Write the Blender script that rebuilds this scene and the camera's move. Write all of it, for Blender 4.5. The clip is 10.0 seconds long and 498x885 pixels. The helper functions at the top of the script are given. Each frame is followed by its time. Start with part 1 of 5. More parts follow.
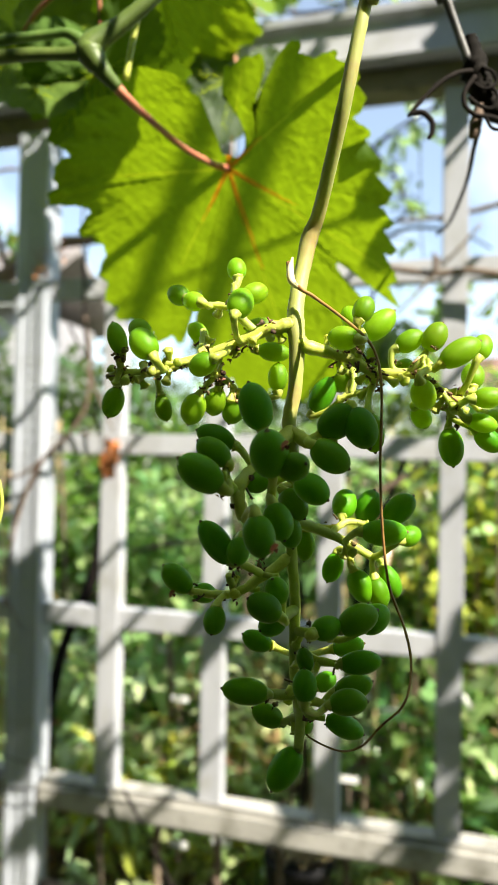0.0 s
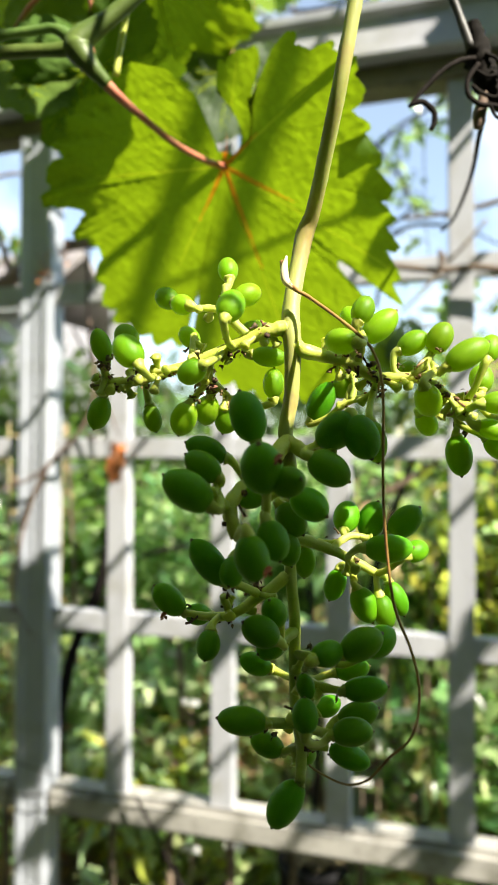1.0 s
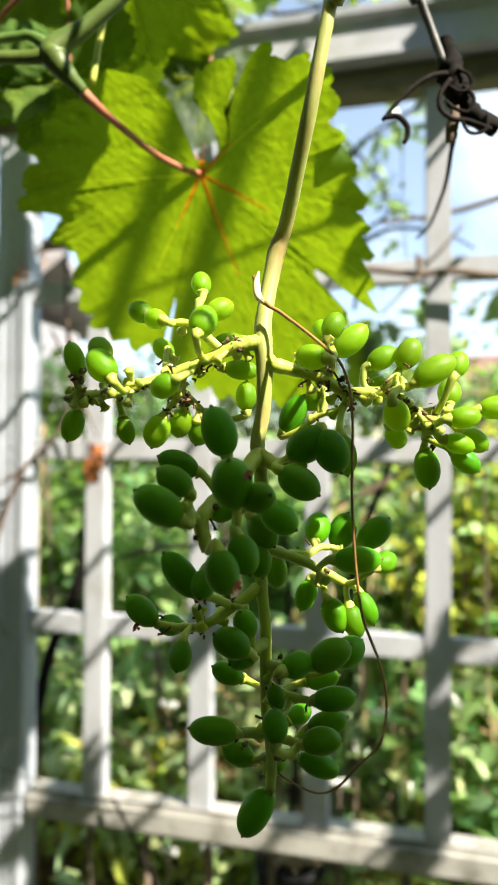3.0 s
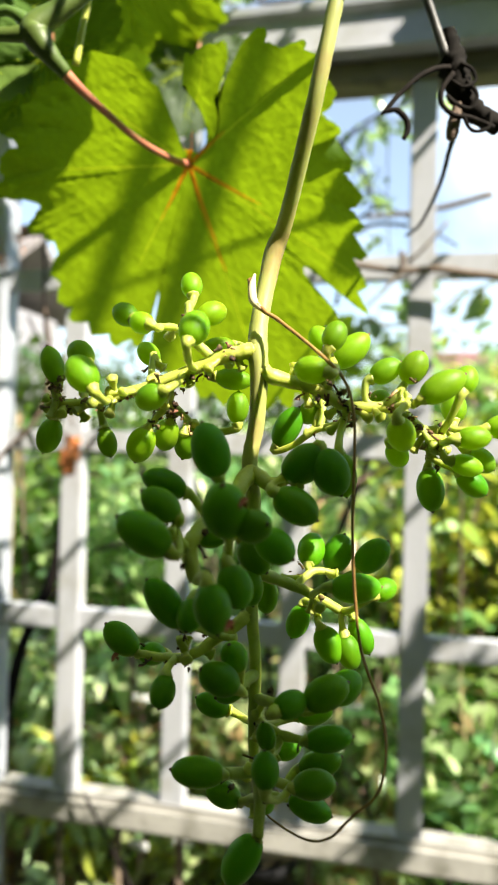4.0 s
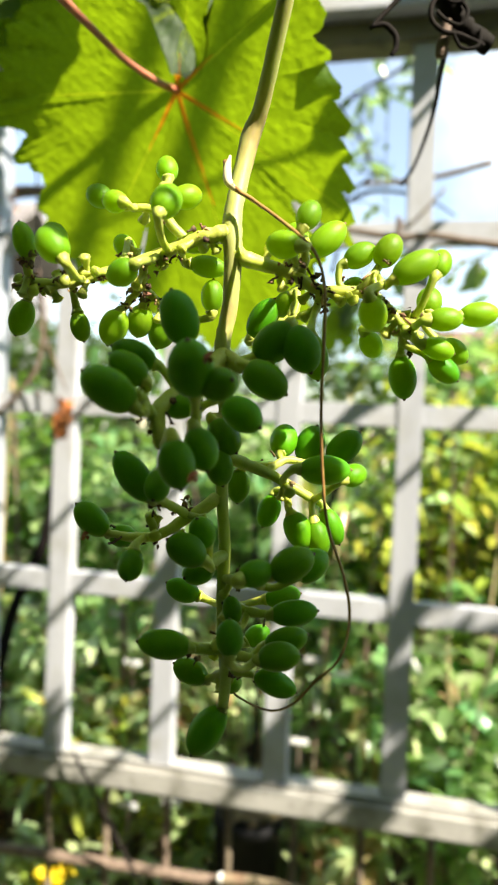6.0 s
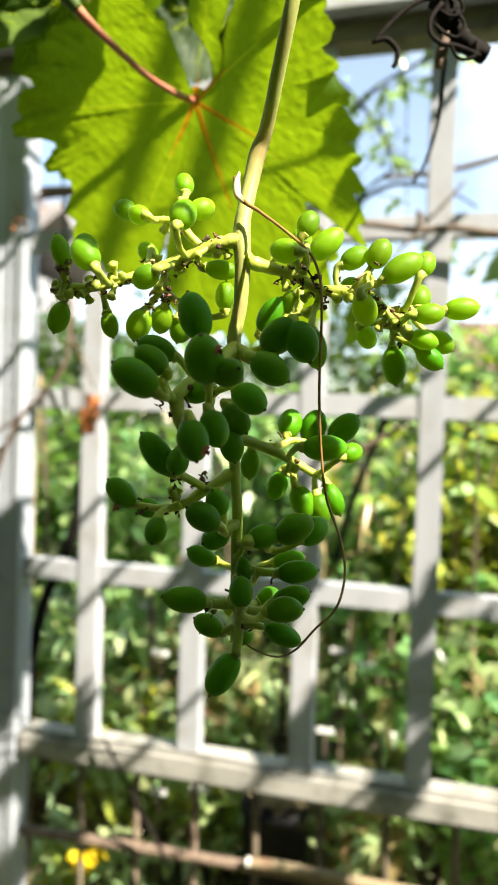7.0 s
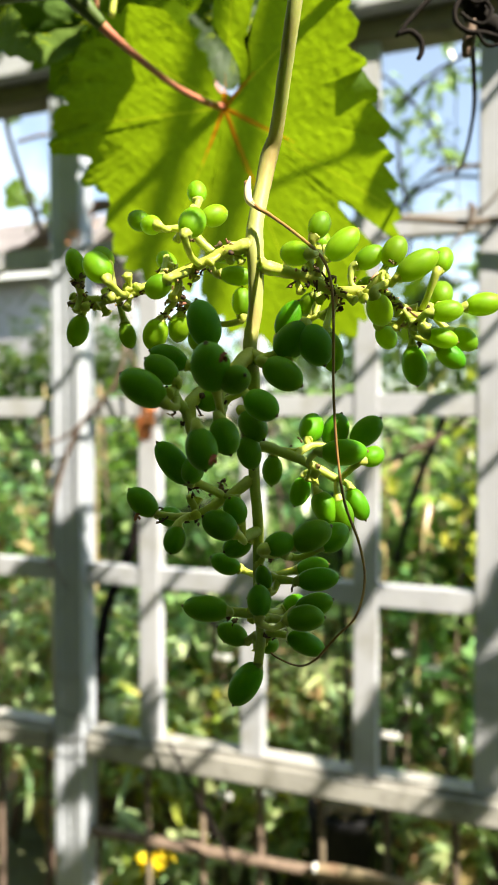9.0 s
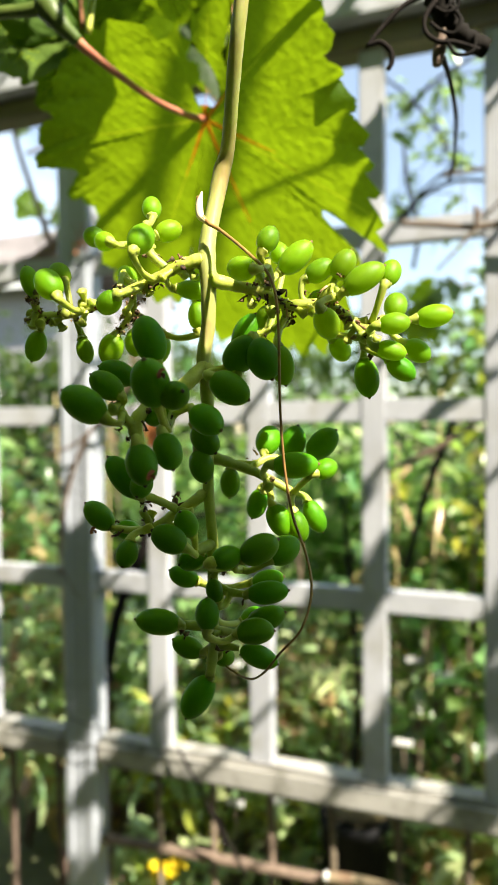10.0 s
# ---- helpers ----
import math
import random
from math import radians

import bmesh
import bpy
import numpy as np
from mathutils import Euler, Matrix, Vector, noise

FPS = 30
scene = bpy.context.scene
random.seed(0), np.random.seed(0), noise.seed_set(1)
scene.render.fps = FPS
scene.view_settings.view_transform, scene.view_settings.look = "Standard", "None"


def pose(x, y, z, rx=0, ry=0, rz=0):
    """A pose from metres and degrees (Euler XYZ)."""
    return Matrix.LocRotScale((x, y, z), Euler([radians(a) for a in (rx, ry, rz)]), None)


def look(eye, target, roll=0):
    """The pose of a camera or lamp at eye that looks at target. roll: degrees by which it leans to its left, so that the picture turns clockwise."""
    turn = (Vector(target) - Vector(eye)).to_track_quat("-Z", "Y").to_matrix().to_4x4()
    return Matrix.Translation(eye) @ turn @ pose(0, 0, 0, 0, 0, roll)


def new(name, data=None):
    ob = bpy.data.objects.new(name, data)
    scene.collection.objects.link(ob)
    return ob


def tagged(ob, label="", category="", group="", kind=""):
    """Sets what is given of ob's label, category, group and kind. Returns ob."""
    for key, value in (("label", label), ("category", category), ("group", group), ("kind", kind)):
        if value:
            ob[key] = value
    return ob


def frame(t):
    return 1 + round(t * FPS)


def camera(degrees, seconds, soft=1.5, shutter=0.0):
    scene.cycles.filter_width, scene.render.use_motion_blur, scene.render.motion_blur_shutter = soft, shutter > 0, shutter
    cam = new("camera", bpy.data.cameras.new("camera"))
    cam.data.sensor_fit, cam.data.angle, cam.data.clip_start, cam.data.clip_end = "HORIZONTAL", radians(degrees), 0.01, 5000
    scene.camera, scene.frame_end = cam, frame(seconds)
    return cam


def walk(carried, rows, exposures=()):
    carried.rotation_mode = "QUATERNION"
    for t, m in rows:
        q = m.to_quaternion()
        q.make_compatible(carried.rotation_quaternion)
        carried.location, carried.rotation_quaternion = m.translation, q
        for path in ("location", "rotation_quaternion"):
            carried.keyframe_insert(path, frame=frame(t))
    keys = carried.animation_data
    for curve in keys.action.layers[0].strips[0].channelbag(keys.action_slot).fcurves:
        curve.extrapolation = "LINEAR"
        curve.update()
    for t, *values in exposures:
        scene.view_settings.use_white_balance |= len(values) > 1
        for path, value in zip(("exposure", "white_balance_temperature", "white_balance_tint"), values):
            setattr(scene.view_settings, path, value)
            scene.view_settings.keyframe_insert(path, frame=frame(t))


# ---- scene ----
cam = camera(38.5, 10.0)
PATH = [
    (0, (0.0247, 0.0050, 1.5589), (-0.5205, 1.9289, 1.5966), 1.11),
    (0.5, (0.0175, 0.0093, 1.5592), (-0.5404, 1.9296, 1.5969), 0.67),
    (1, (0.0250, 0.0188, 1.5623), (-0.5425, 1.9362, 1.6010), 0.23),
    (1.5, (0.0273, 0.0170, 1.5605), (-0.5338, 1.9363, 1.5999), -0.17),
    (2, (0.0282, 0.0138, 1.5611), (-0.5205, 1.9366, 1.6024), 0.26),
    (2.5, (0.0264, 0.0142, 1.5650), (-0.5067, 1.9414, 1.6066), 0.41),
    (3, (0.0278, 0.0167, 1.5660), (-0.4845, 1.9495, 1.6050), 0.34),
    (4.3, (0.0140, 0.0406, 1.5739), (-0.4188, 1.9932, 1.5767), 1.85),
    (4.5, (0.0107, 0.0465, 1.5672), (-0.4207, 1.9994, 1.5586), 2.33),
    (5, (0.0238, 0.0366, 1.5547), (-0.4014, 1.9907, 1.5274), 2.42),
    (5.5, (0.0225, 0.0360, 1.5479), (-0.3998, 1.9904, 1.5050), 2.01),
    (5.7, (0.0251, 0.0339, 1.5480), (-0.4025, 1.9872, 1.5028), 2.21),
    (6.8, (0.0295, 0.0154, 1.5462), (-0.4430, 1.9579, 1.4855), 1.65),
    (7, (0.0379, 0.0068, 1.5449), (-0.4665, 1.9410, 1.4795), 1.76),
    (7.5, (0.0360, 0.0038, 1.5425), (-0.5293, 1.9214, 1.4847), 1.26),
    (8, (0.0413, 0.0098, 1.5434), (-0.5782, 1.9107, 1.4897), 0.99),
    (8.5, (0.0474, 0.0119, 1.5460), (-0.5931, 1.9058, 1.4916), 0.31),
    (9, (0.0494, 0.0126, 1.5461), (-0.6160, 1.8977, 1.4863), -0.03),
    (9.5, (0.0667, 0.0068, 1.5419), (-0.6201, 1.8843, 1.4840), -0.75),
    (10, (0.0674, 0.0182, 1.5484), (-0.6382, 1.8891, 1.5041), -0.53),
]
cam.data.dof.use_dof, cam.data.dof.focus_distance, cam.data.dof.aperture_fstop = True, 0.213, 18.0
walk(cam, [(t, look(eye, target, roll)) for t, eye, target, roll in PATH], [(0.0, 1.57, 6900.0, 9.0), (1.5, 1.61, 6900.0, 9.0), (3.0, 1.61, 6900.0, 9.0), (5.0, 1.67, 7000.0, 9.0), (7.0, 1.71, 7050.0, 9.0), (10.0, 1.61, 7050.0, 9.0)])

# ---- light ----
SUN = Vector((0.62, -0.33, 0.71)).normalized()
world = bpy.data.worlds.new("sky")
scene.world = world
world.use_nodes = True
wn, wl = world.node_tree.nodes, world.node_tree.links
wn.clear()
sky = wn.new("ShaderNodeTexSky")
sky.sky_type, sky.sun_disc = "NISHITA", False
sky.sun_elevation = math.asin(SUN.z)
sky.sun_rotation = math.atan2(SUN.x, SUN.y)
sky.air_density, sky.dust_density, sky.ozone_density = 1.05, 0.0, 1.5
wco = wn.new("ShaderNodeTexCoord")
wno = wn.new("ShaderNodeTexNoise")
wno.inputs["Scale"].default_value, wno.inputs["Detail"].default_value = 2.6, 6.0
wra = wn.new("ShaderNodeValToRGB")
wra.color_ramp.elements[0].position, wra.color_ramp.elements[1].position = 0.53, 0.82
wra.color_ramp.elements[0].color = (0.11, 0.11, 0.11, 1)
wmi = wn.new("ShaderNodeMix")
wmi.data_type = "RGBA"
wmi.inputs["B"].default_value = (8.7, 9.9, 10.9, 1)
wbg = wn.new("ShaderNodeBackground")
wbg.inputs["Strength"].default_value = 0.084
wou = wn.new("ShaderNodeOutputWorld")
wmp = wn.new("ShaderNodeMapping")
wmp.inputs["Location"].default_value = (2.4, 1.1, 0.6)
wl.new(wco.outputs["Generated"], wmp.inputs["Vector"])
wl.new(wmp.outputs["Vector"], wno.inputs["Vector"])
wl.new(wno.outputs["Fac"], wra.inputs["Fac"])
wl.new(wra.outputs["Color"], wmi.inputs["Factor"])
wl.new(sky.outputs["Color"], wmi.inputs["A"])
wl.new(wmi.outputs["Result"], wbg.inputs["Color"])
wl.new(wbg.outputs["Background"], wou.inputs["Surface"])
lamp = bpy.data.lights.new("sun", "SUN")
lamp.energy, lamp.angle, lamp.color = 5.0, radians(0.55), (1.0, 0.95, 0.86)
sun = new("sun", lamp)
sun.matrix_world = look(SUN * 30, (0, 0, 0))


# ---- materials ----
def material(name, a, b, scale=30.0, rough=0.6, bump=0.2, bump_scale=None, through_col=None, share=0.5, jitter=0.12,
             metal=0.0, island=False, spec=0.5, sss=0.0, stretch=(1, 1, 1), stain=None, stain_scale=6.0, stain_edge=(0.55, 0.7), cells=0.0):
    """Two-scale mottled surface; through_col adds light that shines through thin leaves."""
    m = bpy.data.materials.new(name)
    m.use_nodes = True
    n, l = m.node_tree.nodes, m.node_tree.links
    p = n["Principled BSDF"]
    co = n.new("ShaderNodeTexCoord")
    mp = n.new("ShaderNodeMapping")
    mp.inputs["Scale"].default_value = stretch
    l.new(co.outputs["Object"], mp.inputs["Vector"])
    big, fine = n.new("ShaderNodeTexNoise"), n.new("ShaderNodeTexNoise")
    big.inputs["Scale"].default_value, big.inputs["Detail"].default_value = scale, 3.0
    fine.inputs["Scale"].default_value, fine.inputs["Detail"].default_value = bump_scale or scale * 7, 4.0
    for t in (big, fine):
        l.new(mp.outputs["Vector"], t.inputs["Vector"])
    add = n.new("ShaderNodeMath")
    add.operation = "MULTIPLY_ADD"
    add.inputs[1].default_value = 0.45
    l.new(fine.outputs["Fac"], add.inputs[0])
    l.new(big.outputs["Fac"], add.inputs[2])
    ramp = n.new("ShaderNodeMapRange")
    ramp.inputs["From Min"].default_value, ramp.inputs["From Max"].default_value = 0.5, 0.95
    l.new(add.outputs["Value"], ramp.inputs["Value"])
    mix = n.new("ShaderNodeMix")
    mix.data_type = "RGBA"
    mix.inputs["A"].default_value, mix.inputs["B"].default_value = (*a, 1), (*b, 1)
    l.new(ramp.outputs["Result"], mix.inputs["Factor"])
    col = mix.outputs["Result"]
    if stain:
        sn, sr, sm = n.new("ShaderNodeTexNoise"), n.new("ShaderNodeMapRange"), n.new("ShaderNodeMix")
        sn.inputs["Scale"].default_value, sn.inputs["Detail"].default_value = stain_scale, 6.0
        sr.inputs["From Min"].default_value, sr.inputs["From Max"].default_value = stain_edge
        sm.data_type = "RGBA"
        sm.inputs["B"].default_value = (*stain, 1)
        l.new(co.outputs["Object"], sn.inputs["Vector"])
        l.new(sn.outputs["Fac"], sr.inputs["Value"])
        l.new(sr.outputs["Result"], sm.inputs["Factor"])
        l.new(col, sm.inputs["A"])
        col = sm.outputs["Result"]
    hsv = n.new("ShaderNodeHueSaturation")
    if island:
        rnd = n.new("ShaderNodeNewGeometry").outputs["Random Per Island"]
    else:
        rnd = n.new("ShaderNodeObjectInfo").outputs["Random"]
    for key, low, high in (("Value", 1 - 2.2 * jitter, 1 + 2.2 * jitter), ("Hue", 0.5 - jitter * 0.16, 0.5 + jitter * 0.16)):
        r = n.new("ShaderNodeMapRange")
        r.inputs["To Min"].default_value, r.inputs["To Max"].default_value = low, high
        if key == "Hue":
            w = n.new("ShaderNodeMath")
            w.operation = "PINGPONG"
            w.inputs[1].default_value = 0.21
            l.new(rnd, w.inputs[0])
            r.inputs["From Max"].default_value = 0.21
            l.new(w.outputs["Value"], r.inputs["Value"])
        else:
            l.new(rnd, r.inputs["Value"])
        l.new(r.outputs["Result"], hsv.inputs[key])
    l.new(col, hsv.inputs["Color"])
    l.new(hsv.outputs["Color"], p.inputs["Base Color"])
    p.inputs["Roughness"].default_value, p.inputs["Metallic"].default_value = rough, metal
    p.inputs["Specular IOR Level"].default_value = spec
    if sss:
        p.inputs["Subsurface Weight"].default_value = sss
        p.inputs["Subsurface Radius"].default_value = (0.8, 1.0, 0.12)
        p.inputs["Subsurface Scale"].default_value = 0.006
    height = fine.outputs["Fac"]
    lines = None
    if cells:
        lines = []
        for size in (cells, cells * 2.7):
            vo, vr = n.new("ShaderNodeTexVoronoi"), n.new("ShaderNodeMapRange")
            vo.feature = "DISTANCE_TO_EDGE"
            vo.inputs["Scale"].default_value = size
            vr.inputs["From Max"].default_value = 0.14
            l.new(mp.outputs["Vector"], vo.inputs["Vector"])
            l.new(vo.outputs["Distance"], vr.inputs["Value"])
            lines.append(vr.outputs["Result"])
        hm = n.new("ShaderNodeMath")
        hm.operation = "MULTIPLY_ADD"
        hm.inputs[1].default_value = 0.6
        l.new(lines[1], hm.inputs[0])
        l.new(lines[0], hm.inputs[2])
        height = hm.outputs["Value"]
    if bump:
        bp = n.new("ShaderNodeBump")
        bp.inputs["Strength"].default_value = bump
        bp.inputs["Distance"].default_value = 0.0003 if cells else 0.25 / (bump_scale or scale * 7)
        l.new(height, bp.inputs["Height"])
        l.new(bp.outputs["Normal"], p.inputs["Normal"])
    if through_col:
        tr, ms = n.new("ShaderNodeBsdfTranslucent"), n.new("ShaderNodeMixShader")
        tm = n.new("ShaderNodeMix")
        tm.data_type, tm.blend_type = "RGBA", "MULTIPLY"
        tm.inputs["Factor"].default_value = 0.55
        tm.inputs["A"].default_value = (*through_col, 1)
        k = n.new("ShaderNodeMix")
        k.data_type = "RGBA"
        k.inputs["A"].default_value, k.inputs["B"].default_value = (0.78, 0.8, 0.7, 1), (1, 1, 1, 1)
        l.new(ramp.outputs["Result"], k.inputs["Factor"])
        l.new(k.outputs["Result"], tm.inputs["B"])
        shine = tm.outputs["Result"]
        if lines:
            for line, dim in zip(lines, (0.88, 0.95)):
                lm, lf = n.new("ShaderNodeMix"), n.new("ShaderNodeMapRange")
                lm.data_type, lm.blend_type = "RGBA", "MULTIPLY"
                lm.inputs["Factor"].default_value = 1.0
                lf.inputs["To Min"].default_value = dim
                l.new(line, lf.inputs["Value"])
                l.new(shine, lm.inputs["A"])
                l.new(lf.outputs["Result"], lm.inputs["B"])
                shine = lm.outputs["Result"]
        if bump:
            l.new(bp.outputs["Normal"], tr.inputs["Normal"])
        l.new(shine, tr.inputs["Color"])
        ms.inputs["Fac"].default_value = share
        l.new(p.outputs["BSDF"], ms.inputs[1])
        l.new(tr.outputs["BSDF"], ms.inputs[2])
        l.new(ms.outputs["Shader"], n["Material Output"].inputs["Surface"])
    return m


M_BERRY = material("berry_skin", (0.058, 0.228, 0.004), (0.095, 0.290, 0.008), 3.0, 0.42, 0.10, 40, (0.70, 0.97, 0.06), 0.20, 0.10, spec=0.2, sss=0.5,
                   stain=(0.11, 0.24, 0.03), stain_scale=16, stain_edge=(0.66, 0.74))
# berry skin again, paler and yellower: sunlight put into the colour
M_BERRY_SUNLIT = material("sunlit_berry_skin", (0.125, 0.285, 0.006), (0.185, 0.355, 0.012), 3.0, 0.44, 0.10, 40, (0.72, 0.97, 0.08), 0.34, 0.12, spec=0.3, sss=0.5,
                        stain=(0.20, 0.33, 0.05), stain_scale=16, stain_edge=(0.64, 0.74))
M_STALK = material("green_stalk", (0.35, 0.41, 0.055), (0.46, 0.51, 0.10), 220, 0.5, 0.35, 1500, jitter=0.08, sss=0.3)
M_PEDUNCLE = material("peduncle_bark", (0.28, 0.30, 0.075), (0.38, 0.395, 0.12), 160, 0.55, 0.3, 1300, stretch=(1, 1, 0.15), sss=0.25,
                      stain=(0.29, 0.19, 0.07), stain_scale=60, stain_edge=(0.48, 0.75))
M_TENDRIL = material("dry_tendril", (0.20, 0.085, 0.03), (0.38, 0.20, 0.06), 300, 0.5, 0.3)
M_WITHER = material("withered_flower", (0.016, 0.010, 0.007), (0.24, 0.13, 0.055), 800, 0.8, 0.4, island=True, jitter=0.25)
M_HUSK = material("dry_husk", (0.30, 0.17, 0.07), (0.44, 0.29, 0.14), 800, 0.8, 0.4, island=True, jitter=0.25)
M_TIP = material("berry_tip", (0.16, 0.11, 0.04), (0.10, 0.06, 0.02), 900, 0.8, 0.3)
M_BRACT = material("pale_bract", (0.55, 0.45, 0.26), (0.66, 0.58, 0.36), 300, 0.6, 0.2)
M_ORANGE = material("dried_petal", (0.42, 0.13, 0.05), (0.28, 0.09, 0.04), 900, 0.8, 0.3)
M_LEAF = material("vine_leaf", (0.060, 0.135, 0.012), (0.080, 0.165, 0.018), 40, 0.55, 0.12, 420, (0.295, 0.435, 0.010), 0.6, 0.10, spec=0.3, cells=150)
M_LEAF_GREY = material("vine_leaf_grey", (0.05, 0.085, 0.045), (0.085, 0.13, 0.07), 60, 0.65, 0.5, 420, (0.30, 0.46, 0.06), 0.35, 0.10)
# leaf green darkened and dulled: shade put into the colour
M_LEAF_SHADED = material("vine_leaf_shaded", (0.062, 0.125, 0.020), (0.095, 0.170, 0.032), 45, 0.7, 0.6, 420, (0.22, 0.38, 0.010), 0.28, 0.10, spec=0.12, cells=150)
M_VEIN = material("leaf_vein", (0.30, 0.42, 0.05), (0.36, 0.48, 0.08), 200, 0.5, 0.2, through_col=(0.90, 0.98, 0.05), share=0.7)
M_LEAF_RED = material("vine_leaf_red_vein", (0.30, 0.12, 0.02), (0.38, 0.17, 0.03), 40, 0.55, 0.12, 420, (0.62, 0.26, 0.010), 0.6, 0.05, spec=0.3)
M_LEAF_PALE = material("vine_leaf_pale_vein", (0.16, 0.24, 0.03), (0.20, 0.28, 0.04), 40, 0.55, 0.12, 420, (0.43, 0.53, 0.015), 0.6, 0.05, spec=0.3)
M_RED = material("red_vein", (0.72, 0.24, 0.04), (0.80, 0.34, 0.06), 150, 0.5, 0.2, through_col=(1.0, 0.45, 0.03), share=0.5)
M_PETIOLE = material("red_petiole", (0.45, 0.14, 0.09), (0.55, 0.25, 0.14), 120, 0.42, 0.2, stain=(0.46, 0.30, 0.10), stain_scale=30, stain_edge=(0.55, 0.75), sss=0.1)
M_CANE = material("green_cane", (0.060, 0.110, 0.015), (0.105, 0.160, 0.030), 90, 0.5, 0.3, 700)
M_BARK = material("vine_bark", (0.005, 0.004, 0.0035), (0.018, 0.014, 0.012), 90, 0.85, 0.8, 600, stretch=(1, 1, 0.3), spec=0.12)
M_TWIG = material("dry_twig", (0.10, 0.065, 0.045), (0.22, 0.15, 0.11), 120, 0.8, 0.6, 700)
M_DRYLEAF = material("dry_leaf", (0.42, 0.12, 0.035), (0.55, 0.22, 0.075), 80, 0.75, 0.8, 400, (0.3, 0.11, 0.04), 0.2)
M_PAINT = material("weathered_white_paint", (0.385, 0.395, 0.43), (0.49, 0.50, 0.535), 9, 0.55, 0.25, 180, jitter=0.02,
                   stretch=(1, 1, 0.35), stain=(0.33, 0.325, 0.31), stain_scale=12, stain_edge=(0.50, 0.80))
M_RAIL = material("grimy_rail_paint", (0.31, 0.30, 0.275), (0.43, 0.415, 0.385), 11, 0.7, 0.4, 160, jitter=0.02, stretch=(0.4, 1, 1),
                  stain=(0.13, 0.125, 0.095), stain_scale=16, stain_edge=(0.50, 0.78))
M_BOARD = material("brown_board", (0.13, 0.105, 0.075), (0.22, 0.185, 0.14), 14, 0.8, 0.4, 160, jitter=0.02, stretch=(0.2, 1, 1), stain=(0.08, 0.07, 0.055), stain_scale=10)
M_POST = material("grey_white_post", (0.325, 0.35, 0.40), (0.42, 0.445, 0.495), 10, 0.34, 0.3, 160, jitter=0.02,
                  stretch=(1, 1, 0.25), stain=(0.27, 0.28, 0.29), stain_scale=11, stain_edge=(0.56, 0.8))
M_RUST = material("rusty_iron", (0.10, 0.070, 0.050), (0.22, 0.165, 0.120), 60, 0.85, 0.7, 500)
M_PEELED = material("peeled_branch", (0.34, 0.25, 0.15), (0.48, 0.37, 0.24), 40, 0.75, 0.5, 300, stretch=(0.2, 1, 1), stain=(0.22, 0.13, 0.08), stain_scale=14)
M_WIRE = material("dark_wire", (0.03, 0.03, 0.032), (0.07, 0.065, 0.06), 200, 0.5, 0.2)
M_SOIL = material("soil_and_grass", (0.07, 0.075, 0.035), (0.15, 0.16, 0.07), 3, 0.9, 0.8, 40, stain=(0.10, 0.07, 0.045), stain_scale=1.3)
M_POT = material("black_pot", (0.006, 0.006, 0.007), (0.014, 0.014, 0.015), 40, 0.6, 0.2, spec=0.15)
M_STRAW = material("straw", (0.32, 0.24, 0.12), (0.45, 0.36, 0.20), 90, 0.85, 0.3, island=True)
M_YELLOW = material("yellow_petal", (0.82, 0.64, 0.02), (0.90, 0.74, 0.04), 90, 0.6, 0.1, through_col=(0.95, 0.8, 0.03), share=0.4)
M_PLASTER = material("unseen_wall_plaster", (0.10, 0.095, 0.085), (0.14, 0.13, 0.12), 2.5, 0.9, 0.5, 60, stain=(0.08, 0.075, 0.07), stain_scale=1.5)
M_HOUSEWALL = material("house_render", (0.30, 0.295, 0.32), (0.38, 0.375, 0.39), 1.2, 0.8, 0.2, 30, stain=(0.5, 0.48, 0.5), stain_scale=0.8)
M_ROOF_PALE = material("grey_brown_roof", (0.13, 0.115, 0.11), (0.20, 0.175, 0.165), 3, 0.7, 0.2, 30, stain=(0.24, 0.22, 0.21), stain_scale=1.5)
M_ROOF = material("roof_tile", (0.16, 0.085, 0.065), (0.26, 0.15, 0.12), 6, 0.85, 0.3, 60)
M_GLASS = material("window_glass", (0.02, 0.025, 0.03), (0.04, 0.045, 0.05), 4, 0.08, 0.0)
M_WHITE = material("white_plastic", (0.74, 0.74, 0.73), (0.82, 0.82, 0.80), 12, 0.45, 0.1)


def leaf_green(name, a, b, t):
    return material(name, a, b, 25, 0.25, 0.2, 200, t, 0.45, 0.36, island=True, spec=0.65)


M_FOL_A = leaf_green("foliage_mid", (0.135, 0.245, 0.085), (0.21, 0.35, 0.14), (0.38, 0.63, 0.16))
M_FOL_B = leaf_green("foliage_pale", (0.31, 0.44, 0.19), (0.46, 0.58, 0.32), (0.56, 0.75, 0.26))
M_FOL_C = leaf_green("foliage_dark", (0.055, 0.115, 0.032), (0.10, 0.18, 0.055), (0.28, 0.48, 0.06))
M_FOL_D = leaf_green("foliage_blue", (0.070, 0.12, 0.065), (0.14, 0.20, 0.12), (0.30, 0.48, 0.14))
M_FOL_Y = leaf_green("foliage_yellow", (0.28, 0.35, 0.05), (0.42, 0.46, 0.09), (0.64, 0.70, 0.08))
M_FOL_H = material("foliage_hedge", (0.034, 0.070, 0.020), (0.065, 0.115, 0.034), 25, 0.5, 0.2, 200, (0.12, 0.20, 0.025), 0.4, 0.30, island=True, spec=0.3)
M_FOL_R = leaf_green("foliage_dry", (0.28, 0.19, 0.09), (0.42, 0.32, 0.17), (0.52, 0.38, 0.14))


# ---- building helpers ----
WHERE = {}


def thing(name, at, label, category, group="", kind=""):
    ob = new(name)
    ob.empty_display_size = 0.05
    ob.location = at
    WHERE[ob.name] = Matrix.Translation(at)
    return tagged(ob, label, category, group, kind)


